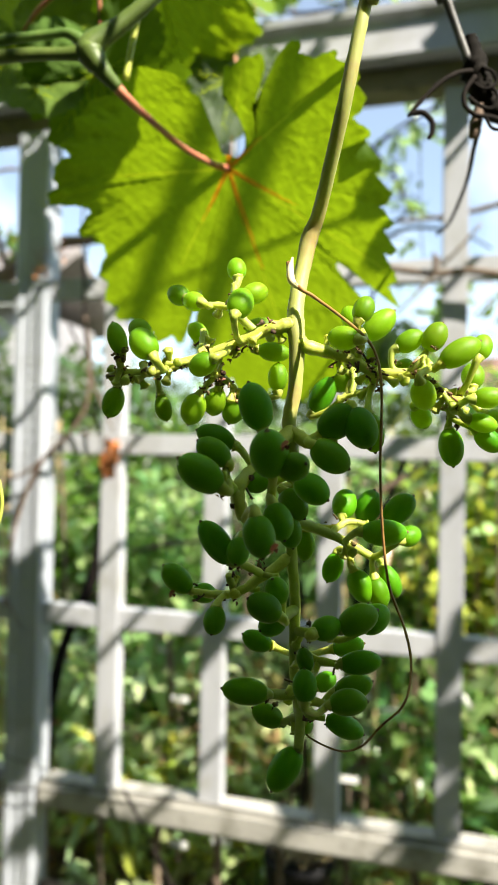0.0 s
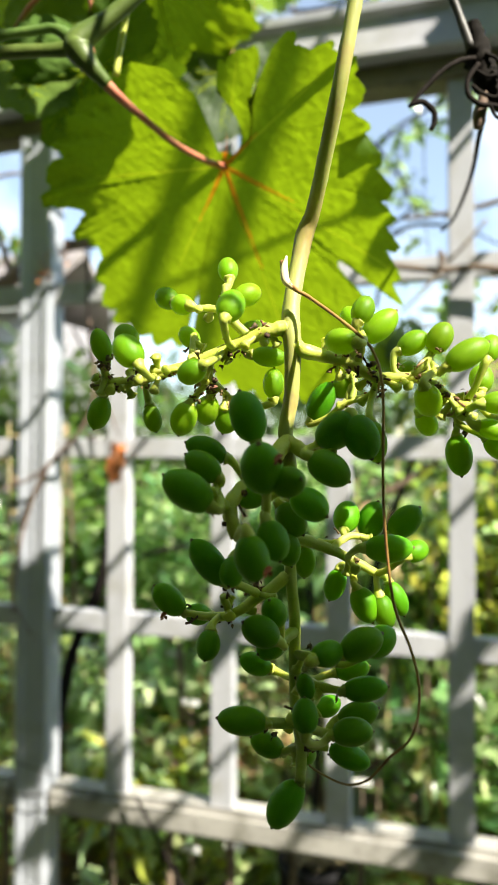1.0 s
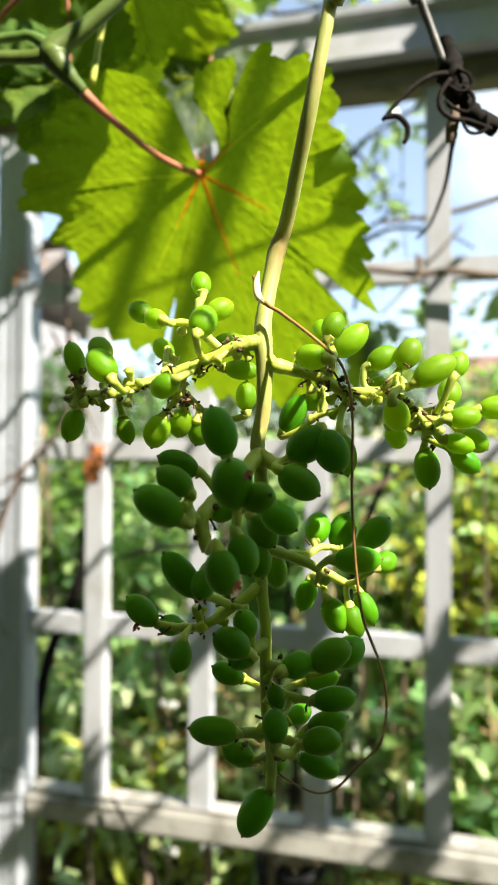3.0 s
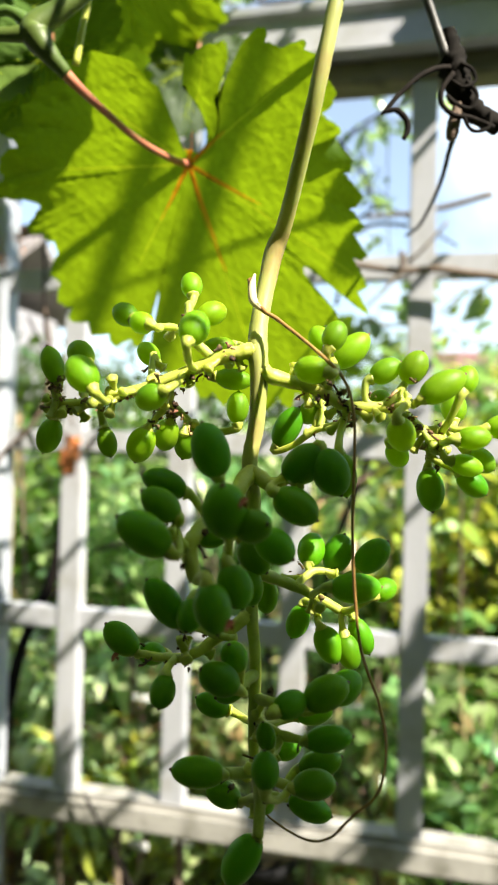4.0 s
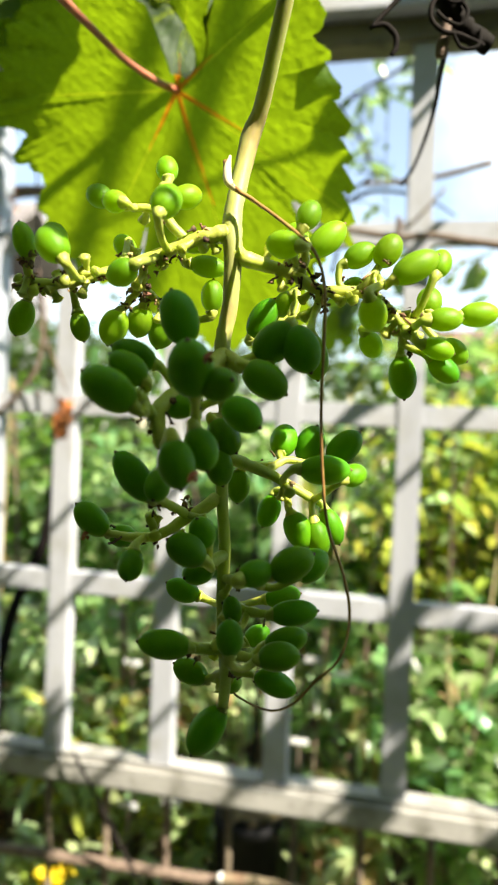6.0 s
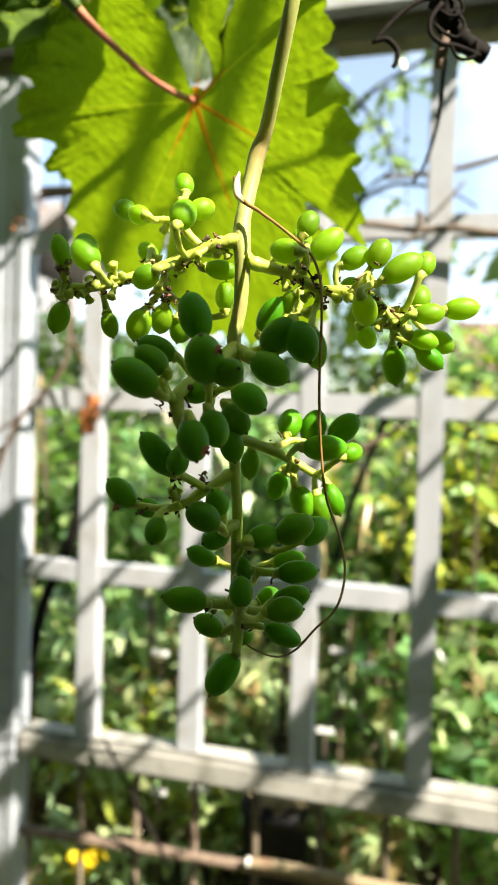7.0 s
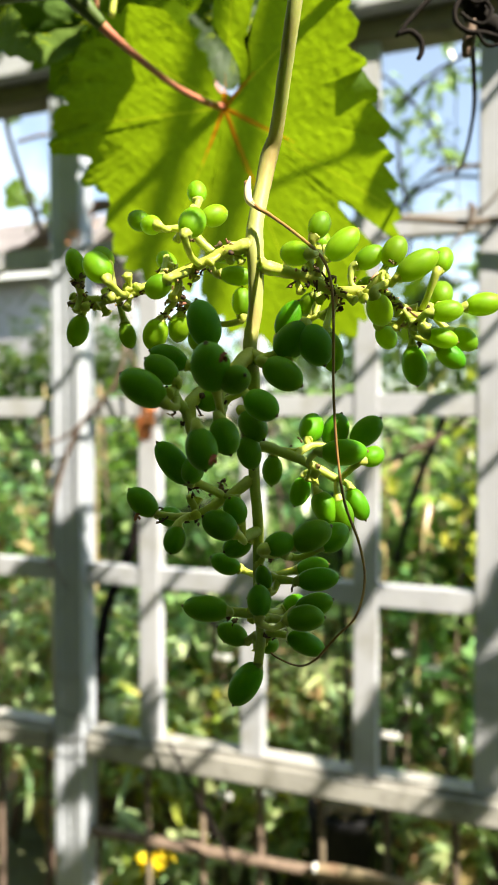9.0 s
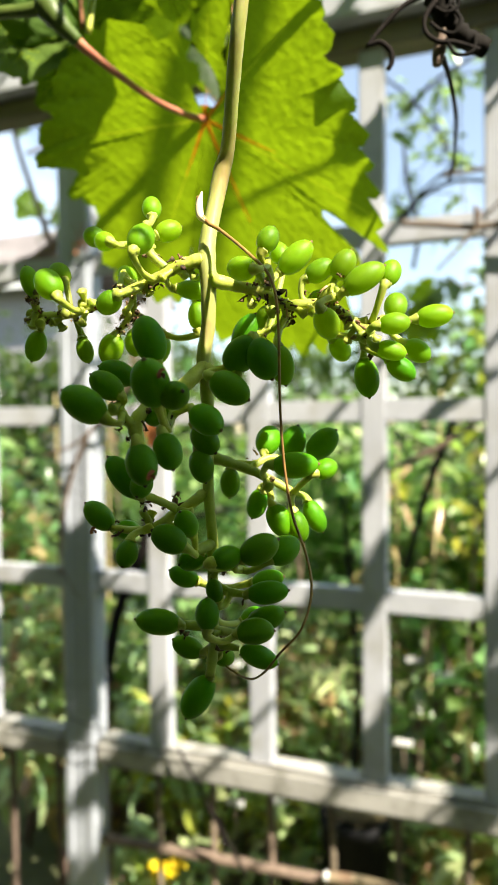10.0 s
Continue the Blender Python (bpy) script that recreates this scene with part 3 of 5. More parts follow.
# ---- garden behind the trellis ----
SPECS = [
    (-2.9, 3.1, 1.55, 0.55, M_FOL_C, M_FOL_A, 1200, 0.135, 0.058, "leafy dark green shrub with paler tips"),
    (-2.15, 2.75, 1.50, 0.50, M_FOL_A, M_FOL_R, 1200, 0.115, 0.052, "green shrub with a few brown leaves"),
    (-1.75, 3.6, 1.95, 0.55, M_FOL_C, M_FOL_A, 1360, 0.121, 0.058, "tall dark green shrub with small leaves"),
    (-1.45, 2.45, 1.02, 0.34, M_FOL_B, M_FOL_Y, 640, 0.135, 0.043, "pale narrow-leaved shrub with drooping tips"),
    (-1.15, 2.95, 1.45, 0.42, M_FOL_A, M_FOL_B, 1040, 0.108, 0.052, "green shrub with glossy pale leaves"),
    (-0.88, 2.35, 0.92, 0.32, M_FOL_B, M_FOL_R, 560, 0.115, 0.043, "mid-green shrub on thin brown stems"),
    (-0.72, 3.3, 1.88, 0.50, M_FOL_A, M_FOL_B, 1280, 0.115, 0.055, "tall bushy green shrub"),
    (-0.50, 2.55, 0.98, 0.30, M_FOL_B, M_FOL_R, 320, 0.101, 0.043, "yellow-green shrub in sun"),
    (-0.25, 2.85, 1.54, 0.42, M_FOL_A, M_FOL_B, 1120, 0.108, 0.052, "bushy green shrub with pale leaves"),
    (0.05, 2.45, 1.00, 0.34, M_FOL_A, M_FOL_B, 460, 0.108, 0.049, "low mid-green shrub in half shade"),
    (0.20, 3.15, 2.03, 0.50, M_FOL_A, M_FOL_Y, 1360, 0.128, 0.058, "tall sunlit green shrub"),
    (0.55, 2.75, 1.65, 0.45, M_FOL_A, M_FOL_Y, 960, 0.135, 0.052, "pale green shrub with yellowing leaves"),
    (0.10, 2.68, 1.72, 0.36, M_FOL_Y, M_FOL_B, 620, 0.105, 0.050, "yellow-green sunlit shrub with loose leaves"),
    (0.95, 3.2, 1.99, 0.50, M_FOL_A, M_FOL_B, 1040, 0.121, 0.055, "green shrub with upright shoots"),
    (-1.30, 2.05, 0.60, 0.26, M_FOL_B, M_FOL_R, 300, 0.101, 0.043, "low green plant with small leaves"),
    (-0.95, 2.10, 0.70, 0.28, M_FOL_B, M_FOL_Y, 420, 0.108, 0.043, "low pale green plant in sun"),
    (-0.60, 2.12, 0.62, 0.26, M_FOL_B, M_FOL_Y, 240, 0.095, 0.041, "low green plant with yellow tips"),
    (-0.12, 2.10, 0.64, 0.26, M_FOL_B, M_FOL_R, 240, 0.101, 0.046, "low pale green plant in half shade"),
    (0.22, 2.15, 0.70, 0.28, M_FOL_A, M_FOL_B, 250, 0.108, 0.049, "low green leafy plant in half shade"),
    (0.60, 2.15, 0.75, 0.30, M_FOL_B, M_FOL_A, 250, 0.108, 0.049, "low green leafy plant"),
    (0.12, 2.30, 1.05, 0.30, M_FOL_A, M_FOL_B, 200, 0.120, 0.060, "broad-leaved mid-green plant behind the rails"),
    (-1.02, 2.40, 0.95, 0.26, M_FOL_A, M_FOL_C, 110, 0.190, 0.110, "broad-leaved green plant in half shade"),
    (0.42, 2.40, 1.20, 0.30, M_FOL_A, M_FOL_B, 200, 0.120, 0.065, "broad-leaved pale green plant"),
    (-1.62, 2.25, 1.02, 0.20, M_FOL_B, M_FOL_R, 260, 0.165, 0.032, "drooping plant with pale straw-green leaves"),
    (-1.25, 2.20, 0.60, 0.10, M_FOL_R, M_FOL_B, 110, 0.105, 0.034, "clump of withered tan leaves"),
    (-0.72, 2.26, 0.80, 0.16, M_FOL_R, M_FOL_B, 150, 0.120, 0.030, "clump of straw-coloured drooping leaves"),
    (-0.62, 2.30, 0.66, 0.13, M_FOL_Y, M_FOL_B, 150, 0.085, 0.042, "yellow-green leafy plant in sun"),
    (-0.54, 2.22, 0.80, 0.20, M_FOL_B, M_FOL_A, 420, 0.070, 0.020, "feathery pale green plant with fine leaves"),
    (-1.00, 1.84, 0.40, 0.09, M_FOL_B, M_FOL_Y, 160, 0.065, 0.032, "small bright green plant by the railing"),
    (-1.19, 2.26, 0.90, 0.16, M_FOL_B, M_FOL_A, 200, 0.135, 0.040, "drooping plant with long pale green leaves"),
    (1.5, 3.0, 1.88, 0.55, M_FOL_A, M_FOL_B, 960, 0.121, 0.055, "green shrub with dense leaves"),
]
for i, (x, y, h, s, ma, mb, n, ln, wd, text) in enumerate(SPECS):
    shrub("shrub", x, y, 0.0, h, s, ma, mb, n, ln, wd, 40 + 7 * i, text)


def hedge(name, x0, x1, y, depth, height, n, ma, mb, seed, label):
    rng = np.random.default_rng(seed)
    ob = thing(name, (0.5 * (x0 + x1), y, 0), label, "hedge", kind="stuff")
    spots, spots2, stems = [], [], []
    for k in range(n):
        x = rng.uniform(x0, x1)
        top = height * (0.86 + 0.22 * noise.noise(Vector((x * 0.9, seed, 0))) + 0.10 * noise.noise(Vector((x * 3.3, seed, 4))))
        s = (x, y + rng.normal() * depth, top * rng.random() ** 0.75)
        (spots2 if rng.random() < 0.4 else spots).append(s)
    for x in np.arange(x0, x1, 0.35):
        stems.append([(x, y, -0.05, 0.02), (x + rng.normal() * 0.1, y, height * 0.4, 0.014), (x + rng.normal() * 0.2, y, height * 0.85, 0.005)])
    for pts in stems:
        part("stem", tube("stem", pts, M_BARK, 5, 2), ob)
    part("leaves", blades("leaves", spots, ma, 0.15, 0.07, seed + 1), ob, kind="stuff")
    part("leaves", blades("leaves", spots2, mb, 0.14, 0.065, seed + 2), ob, kind="stuff")
    return ob


hedge("hedge", -6.5, 4.5, 4.9, 0.35, 2.50, 17000, M_FOL_H, M_FOL_H, 201, "dense dark green hedge at the end of the garden")
hedge("hedge", -11, 8, 7.4, 0.5, 3.0, 12000, M_FOL_H, M_FOL_H, 251, "loose green hedge farther off")

# yellow flowers low behind the railing
flowers = thing("yellow_flower", (-0.80, 1.86, 0.0), "small plant with bright yellow flowers", "flower")
for i, (dx, dz) in enumerate(((0.0, 0.0), (0.028, -0.012), (0.05, 0.016))):
    c = (-0.873 + dx, 1.76 + 0.01 * i, 0.325 + dz)
    part("stem", tube("stem", [(-0.83, 1.86, 0.0, 0.003), (-0.84 + 0.5 * dx, 1.86, 0.2, 0.0025), (*c, 0.002)], M_CANE, 5, 3), flowers)
    pet = [(c[0] + 0.004 * math.cos(a), c[1], c[2] + 0.004 * math.sin(a)) for a in np.linspace(0, 6.28, 9)[:8]]
    part("petals", blades("petals", pet * 2, M_YELLOW, 0.032, 0.024, 300 + i, 0.1, 0.15), flowers)
part("leaves", blades("leaves", [(-0.80 + rng.normal() * 0.09, 1.88 + rng.normal() * 0.05, 0.05 + 0.27 * rng.random()) for k in range(120)],
                      M_FOL_B, 0.07, 0.03, 310), flowers, kind="stuff")

# white plant labels standing among the leaves
for i, c in enumerate(((-0.971, 2.200, 0.757), (-0.815, 2.200, 0.763), (-0.931, 2.350, 0.872), (-0.146, 2.250, 0.785), (-0.238, 2.300, 0.804), (-0.716, 1.950, 0.438), (-0.585, 1.950, 0.465), (-1.100, 2.100, 0.598), (-0.260, 2.200, 0.580), (-0.143, 2.400, 0.729))):
    ob = thing("plant_label", (c[0], c[1], 0.0), "white plastic plant label on a thin stake", "label", "plant labels")
    part("tag", box("tag", (c[0] - 0.028, c[1] - 0.002, c[2] - 0.009), (c[0] + 0.028, c[1] + 0.001, c[2] + 0.009), M_WHITE, 0.0006), ob)
    part("stake", tube("stake", [(c[0], c[1] + 0.004, -0.03, 0.003), (c[0], c[1] + 0.004, 0.5 * c[2], 0.003), (c[0], c[1] + 0.004, c[2], 0.0025)], M_TWIG, 6, 2), ob)

# dry stalks left among the shrubs
for i in range(40):
    rr = np.random.default_rng(400 + i)
    x, y, h = rr.uniform(-1.9, 0.9), rr.uniform(2.0, 2.7), rr.uniform(0.7, 1.7)
    ob = thing("dry_stalk", (x, y, 0.0), "dry beige plant stalk standing among shrubs", "stalk", "dry stalks")
    lean = rr.normal(size=2) * 0.12
    part("stem", tube("stem", [(x, y, -0.03, 0.007), (x + 0.4 * lean[0], y + 0.3 * lean[1], 0.5 * h, 0.006), (x + lean[0], y + lean[1], h, 0.003)], M_STRAW if i % 2 else M_TWIG, 6, 5, 0.08, i), ob)
    if i % 2:
        spots = [(x + lean[0] * q + rr.normal() * 0.02, y + lean[1] * q + rr.normal() * 0.02, h * q) for q in rr.uniform(0.55, 1.0, 14)]
        part("leaves", blades("leaves", spots, M_FOL_R, 0.08, 0.022, 430 + i, 1.2, -0.2), ob, kind="stuff")

# white garden edging glimpsed through the leaves
for i, (x0, x1, y, z) in enumerate(((-2.2, 0.9, 3.75, 0.42), (-1.5, 0.3, 2.28, 0.34))):
    edge = thing("garden_edging", (0.5 * (x0 + x1), y, 0), "white plastic garden edging among the leaves", "edging", "edging")
    part("board", box("board", (x0, y, z), (x1, y + 0.02, z + 0.035), M_WHITE, 0.004, 0.004, 60 + i), edge)
    for x in np.arange(x0 + 0.1, x1, 0.6):
        part("stake", box("stake", (x, y + 0.022, -0.05), (x + 0.03, y + 0.045, z + 0.03), M_WHITE, 0.004), edge)


# ---- houses beyond the garden ----
def house(x0, x1, y0, y1, wall_h, ridge, roof_mat, label, roof_label):
    ob = thing("house", (0.5 * (x0 + x1), 0.5 * (y0 + y1), 0), label, "house", "houses")
    part("wall", box("wall", (x0, y0, -0.1), (x1, y1, wall_h), M_HOUSEWALL, 0.01), ob)
    ym, o, t = 0.5 * (y0 + y1), 0.35, 0.14
    v = [(x0 - o, y0 - o, wall_h - 0.05), (x1 + o, y0 - o, wall_h - 0.05), (x1 + o, ym, ridge), (x0 - o, ym, ridge), (x1 + o, y1 + o, wall_h - 0.05), (x0 - o, y1 + o, wall_h - 0.05)]
    v += [(a, b, c + t) for a, b, c in v]
    f = [(0, 3, 2, 1), (3, 5, 4, 2), (6, 7, 8, 9), (9, 8, 10, 11), (0, 1, 7, 6), (4, 5, 11, 10), (1, 2, 8, 7), (2, 4, 10, 8), (3, 0, 6, 9), (5, 3, 9, 11)]
    roof = part("roof", mesh_of("roof", v, f, roof_mat, False), ob, roof_label)
    part("fascia", box("fascia", (x0 - o, y0 - o - 0.03, wall_h - 0.10), (x1 + o, y0 - o - 0.004, wall_h + 0.12), M_WHITE, 0.006), roof)
    for x in np.arange(x0 + 0.8, x1 - 1.0, 2.0):
        win = part("window", box("window", (x, y0 - 0.03, 1.0), (x + 0.9, y0 - 0.003, 2.1), M_WHITE, 0.006), ob)
        part("pane", box("pane", (x + 0.07, y0 - 0.04, 1.07), (x + 0.83, y0 - 0.032, 2.03), M_GLASS, 0.002), win)
    return ob


house(-14.5, -6.1, 9.0, 11.4, 3.70, 4.75, M_ROOF_PALE, "white rendered house with a grey-brown roof", "weathered grey-brown roof")
house(0.6, 7.0, 13.2, 18.5, 2.25, 3.6, M_ROOF, "low pale house with a brown tiled roof", "brown tiled pitched roof")


# ---- canes, twigs and wires on the trellis ----
def cane(name, pts, mat, label, category, group="", sides=7, rough=0.06, seed=0, side=()):
    ob = thing(name, pts[0][:3], label, category, group)
    part("stem", tube("stem", pts, mat, sides, 6, rough, seed), ob)
    for i, s in enumerate(side):
        part("side_shoot", tube("side_shoot", s, mat, 6, 5, rough, seed + i + 1), ob)
    return ob


cane("dead_cane", [(-0.858, 1.600, 1.900, 0.003), (-0.842, 1.600, 1.787, 0.004), (-0.852, 1.600, 1.674, 0.005), (-0.905, 1.600, 1.597, 0.006), (-0.976, 1.605, 1.532, 0.006),
     (-1.033, 1.605, 1.415, 0.005), (-1.067, 1.605, 1.269, 0.005), (-1.071, 1.605, 1.161, 0.004)], M_TWIG, "dry brown vine cane hanging across the post", "cane", "dead canes", seed=1,
     side=([(-0.968, 1.600, 1.539, 0.005), (-1.024, 1.600, 1.502, 0.004), (-1.123, 1.600, 1.470, 0.003)],
           [(-0.855, 1.600, 1.773, 0.003), (-0.814, 1.600, 1.695, 0.003), (-0.774, 1.600, 1.612, 0.002)],
           [(-0.867, 1.600, 1.653, 0.003), (-0.874, 1.600, 1.625, 0.002), (-0.838, 1.600, 1.597, 0.002)],
           [(-1.061, 1.600, 1.177, 0.003), (-1.039, 1.600, 1.143, 0.002), (-1.017, 1.600, 1.113, 0.0015)]))
cane("dead_cane", [(-0.873, 1.625, 2.093, 0.003), (-0.881, 1.630, 1.994, 0.0035), (-0.873, 1.630, 1.849, 0.0035), (-0.846, 1.630, 1.734, 0.003), (-0.832, 1.630, 1.605, 0.003)],
     M_BARK, "thin dark twig in front of the lattice", "twig", "dead canes", seed=4,
     side=([(-0.881, 1.630, 1.994, 0.002), (-0.852, 1.630, 1.966, 0.002), (-0.809, 1.630, 1.961, 0.0015)], [(-0.922, 1.630, 1.887, 0.003), (-0.888, 1.630, 1.828, 0.003), (-0.847, 1.630, 1.777, 0.002)]))
climber = cane("climbing_vine", [(-0.863, 1.780, 1.595, 0.012), (-0.885, 1.780, 1.440, 0.015), (-0.906, 1.780, 1.254, 0.017), (-0.955, 1.780, 1.127, 0.016), (-1.004, 1.780, 1.014, 0.016),
     (-1.039, 1.780, 0.839, 0.017), (-1.056, 1.780, 0.619, 0.018), (-1.075, 1.780, 0.305, 0.02), (-1.12, 1.80, 0.30, 0.02), (-1.13, 1.80, -0.03, 0.024)],
     M_BARK, "dark bark-covered vine stem climbing behind the lattice", "vine stem", seed=7)
branch = cane("branch", [(-1.486, 1.780, 1.967, 0.030), (-1.361, 1.780, 2.009, 0.028), (-1.241, 1.780, 2.050, 0.026), (-1.154, 1.780, 2.104, 0.022), (-1.070, 1.780, 2.145, 0.018), (-0.886, 1.800, 2.161, 0.012), (-0.726, 1.820, 2.188, 0.008)],
     M_TWIG, "thick bare brown branch behind the lattice", "branch", seed=9,
     side=([(-1.212, 1.780, 2.088, 0.010), (-1.260, 1.780, 2.215, 0.008), (-1.318, 1.780, 2.369, 0.007), (-1.347, 1.780, 2.488, 0.005)],))
cane("dead_cane", [(-0.174, 1.620, 1.995, 0.007), (-0.093, 1.620, 1.982, 0.007), (-0.013, 1.615, 1.968, 0.008), (0.058, 1.615, 1.970, 0.008), (0.139, 1.615, 1.956, 0.009), (0.294, 1.615, 1.932, 0.010)],
     M_RUST, "reddish brown cane lying along a rail", "cane", "dead canes", seed=12,
     side=([(-0.013, 1.610, 1.967, 0.004), (-0.054, 1.600, 1.920, 0.003), (-0.096, 1.600, 1.879, 0.002)], [(-0.001, 1.610, 1.982, 0.004), (0.040, 1.600, 2.020, 0.003), (0.080, 1.600, 2.066, 0.003)],
           [(-0.015, 1.600, 1.971, 0.006), (-0.011, 1.600, 1.992, 0.007), (-0.018, 1.600, 2.008, 0.004)]))
for i, pts in enumerate((
        [(-0.122, 2.000, 2.214, 0.006), (-0.024, 2.000, 2.218, 0.006), (0.079, 2.000, 2.230, 0.007), (0.207, 2.000, 2.261, 0.008)],
        [(-0.154, 2.100, 2.282, 0.002), (-0.090, 2.100, 2.280, 0.003), (0.005, 2.100, 2.232, 0.003), (0.128, 2.100, 2.152, 0.003)],
        [(-0.495, 2.000, 2.859, 0.004), (-0.394, 2.000, 2.840, 0.005), (-0.296, 2.000, 2.845, 0.005), (-0.201, 2.000, 2.878, 0.006)],
        [(-0.486, 2.100, 2.989, 0.006), (-0.432, 2.100, 2.876, 0.004), (-0.379, 2.100, 2.834, 0.003)],
        [(-0.230, 1.900, 2.072, 0.006), (-0.173, 1.900, 2.125, 0.006), (-0.089, 1.900, 2.162, 0.005), (0.033, 1.900, 2.149, 0.004)],
        [(-0.222, 2.000, 2.312, 0.005), (-0.212, 2.000, 2.204, 0.006), (-0.184, 2.000, 2.080, 0.006), (-0.198, 2.000, 1.974, 0.006)],
        [(-1.461, 2.000, 2.465, 0.006), (-1.355, 2.000, 2.474, 0.006), (-1.271, 2.000, 2.448, 0.005)],
        [(-1.033, 1.900, 2.362, 0.003), (-1.042, 1.900, 2.202, 0.003), (-1.025, 1.900, 2.032, 0.003)],
        [(-0.830, 1.850, 1.280, 0.006), (-0.737, 1.850, 1.308, 0.007), (-0.629, 1.850, 1.324, 0.006), (-0.447, 1.850, 1.345, 0.006)],
        [(-0.895, 2.300, 0.930, 0.010), (-0.884, 2.300, 0.700, 0.011), (-0.888, 2.300, 0.413, 0.012), (-0.896, 2.300, -0.007, 0.012)],
        [(-0.374, 1.900, 1.360, 0.006), (-0.357, 1.900, 1.162, 0.007), (-0.337, 1.900, 0.856, 0.008), (-0.353, 1.900, 0.513, 0.009)],
        [(-0.081, 2.100, 1.623, 0.008), (-0.126, 2.100, 1.495, 0.010), (-0.180, 2.100, 1.349, 0.010), (-0.234, 2.100, 1.133, 0.009)],
        [(-0.252, 1.850, 1.428, 0.006), (-0.123, 1.850, 1.490, 0.008), (-0.047, 1.850, 1.541, 0.006), (0.014, 1.850, 1.592, 0.005)],
        [(-1.604, 2.200, 2.330, 0.004), (-1.497, 2.200, 2.282, 0.005), (-1.425, 2.200, 2.158, 0.006)],
        [(-0.724, 1.600, 0.746, 0.004), (-0.670, 1.600, 0.660, 0.004), (-0.610, 1.620, 0.539, 0.005), (-0.558, 1.640, 0.430, 0.005)])):
    part("twig", tube("twig", pts, M_BARK if i % 3 else M_TWIG, 6, 6, 0.08, 30 + i), climber)
for i, pts in enumerate((
        [(-1.157, 1.580, 0.800, 0.0016), (-1.057, 1.580, 0.795, 0.0016), (-0.948, 1.600, 0.767, 0.0016), (-0.943, 1.660, 0.729, 0.0016)],
        [(-1.169, 1.600, 0.694, 0.0018), (-1.006, 1.605, 0.706, 0.0018), (-0.866, 1.610, 0.716, 0.0018), (-0.714, 1.612, 0.735, 0.0018), (-0.550, 1.620, 0.735, 0.0018),
         (-0.404, 1.622, 0.730, 0.0018), (-0.258, 1.622, 0.722, 0.0018), (-0.083, 1.624, 0.741, 0.0018)],
        [(-0.053, 1.750, 2.356, 0.0014), (-0.056, 1.750, 2.254, 0.0014), (-0.052, 1.750, 2.117, 0.0014), (-0.045, 1.750, 2.042, 0.0014)])):
    part("wire", tube("wire", pts, M_WIRE, 6, 6), trellis, "thin dark wire")

# brown curled leaf on the lattice
DRY = [(-180, 20), (-140, 34), (-110, 46), (-80, 50), (-55, 40), (-30, 34), (0, 20), (40, 26), (75, 34), (90, 28), (110, 36), (150, 26)]
dry = leaf_mesh("blade", DRY, M_DRYLEAF, 1.2, 91, 0.28, 0.006, 0.10, 110, 9)
dry_leaf = thing("dead_leaf", (-0.792, 1.620, 1.556), "curled dead brown vine leaf caught on the lattice", "leaf")
part("blade", dry, dry_leaf, basis=basis_of((-0.792, 1.622, 1.556), (0.95, -0.3, 0), (0.1, 0.2, 1)))
part("stalk", tube("stalk", [(-0.792, 1.622, 1.556, 0.002), (-0.810, 1.625, 1.584, 0.0015), (-0.807, 1.635, 1.606, 0.0012)], M_TWIG, 6, 4), dry_leaf)
for i, (c, n) in enumerate((((-0.995, 1.615, 2.047), 16), ((-0.938, 1.610, 2.078), 12))):
    ob = thing("withered_flowers", c, "withered reddish flower remains stuck to the post", "flower remains", "flower remains")
    rr = np.random.default_rng(70 + i)
    spots = [(c[0] + 0.020 * rr.normal() * (1 - i * 0.5), c[1] + 0.004 * rr.normal(), c[2] - 0.022 * rr.normal()) for k in range(n)]
    part("petals", blades("petals", spots, M_DRYLEAF, 0.016, 0.008, 75 + i), ob)
    part("stalk", tube("stalk", [(c[0] - 0.03, c[1], c[2] + 0.04, 0.001), (c[0] - 0.005, c[1], c[2] + 0.005, 0.0012), (c[0] + 0.02, c[1], c[2] - 0.03, 0.001)], M_TWIG, 5, 4), ob)


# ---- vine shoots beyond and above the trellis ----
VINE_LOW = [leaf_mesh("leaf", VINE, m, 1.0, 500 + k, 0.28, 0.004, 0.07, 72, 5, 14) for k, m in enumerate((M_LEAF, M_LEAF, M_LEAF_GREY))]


def vine_shoot(pts, leaves, seed, label, size=0.55, group="vine shoots", facing=(-0.3, -0.5, 0.8), loose=0.75, gaps=(), first=0):
    """A woody shoot with lobed leaves on short stalks along it."""
    rng = np.random.default_rng(seed)
    ob = thing("vine_shoot", pts[0][:3], label, "vine", group)
    part("stem", tube("stem", pts, M_CANE if seed % 2 else M_BARK, 7, 6, 0.05, seed), ob)
    rows = spline(pts, 12)
    for k in range(leaves):
        q = np.array(rows[int((k + 0.5) / leaves * (len(rows) - 1))][:3])
        e = q + rng.normal(size=3) * (0.06, 0.05, 0.03) + (0, 0, 0.01)
        if any(g[0] < e[0] < g[1] and g[2] < e[1] < g[3] for g in gaps):
            continue
        z = Vector(facing) + Vector(rng.normal(size=3) * loose)
        z.normalize()
        x = z.orthogonal()
        x.rotate(Matrix.Rotation(rng.uniform(0, 6.28), 3, z))
        m = basis_of(e, x, z.cross(x)) @ Matrix.Scale(size * rng.uniform(0.6, 1.25), 4)
        leaf = part("leaf", VINE_LOW[int(rng.integers(first, 3))], ob, basis=m)
        mid = 0.5 * (q + e) + (0, 0, 0.01)
        part("leaf_stalk", tube("leaf_stalk", [(*q, 0.0016), (*mid, 0.0013), (*e, 0.001)], M_PETIOLE, 5, 3), leaf)
    return ob


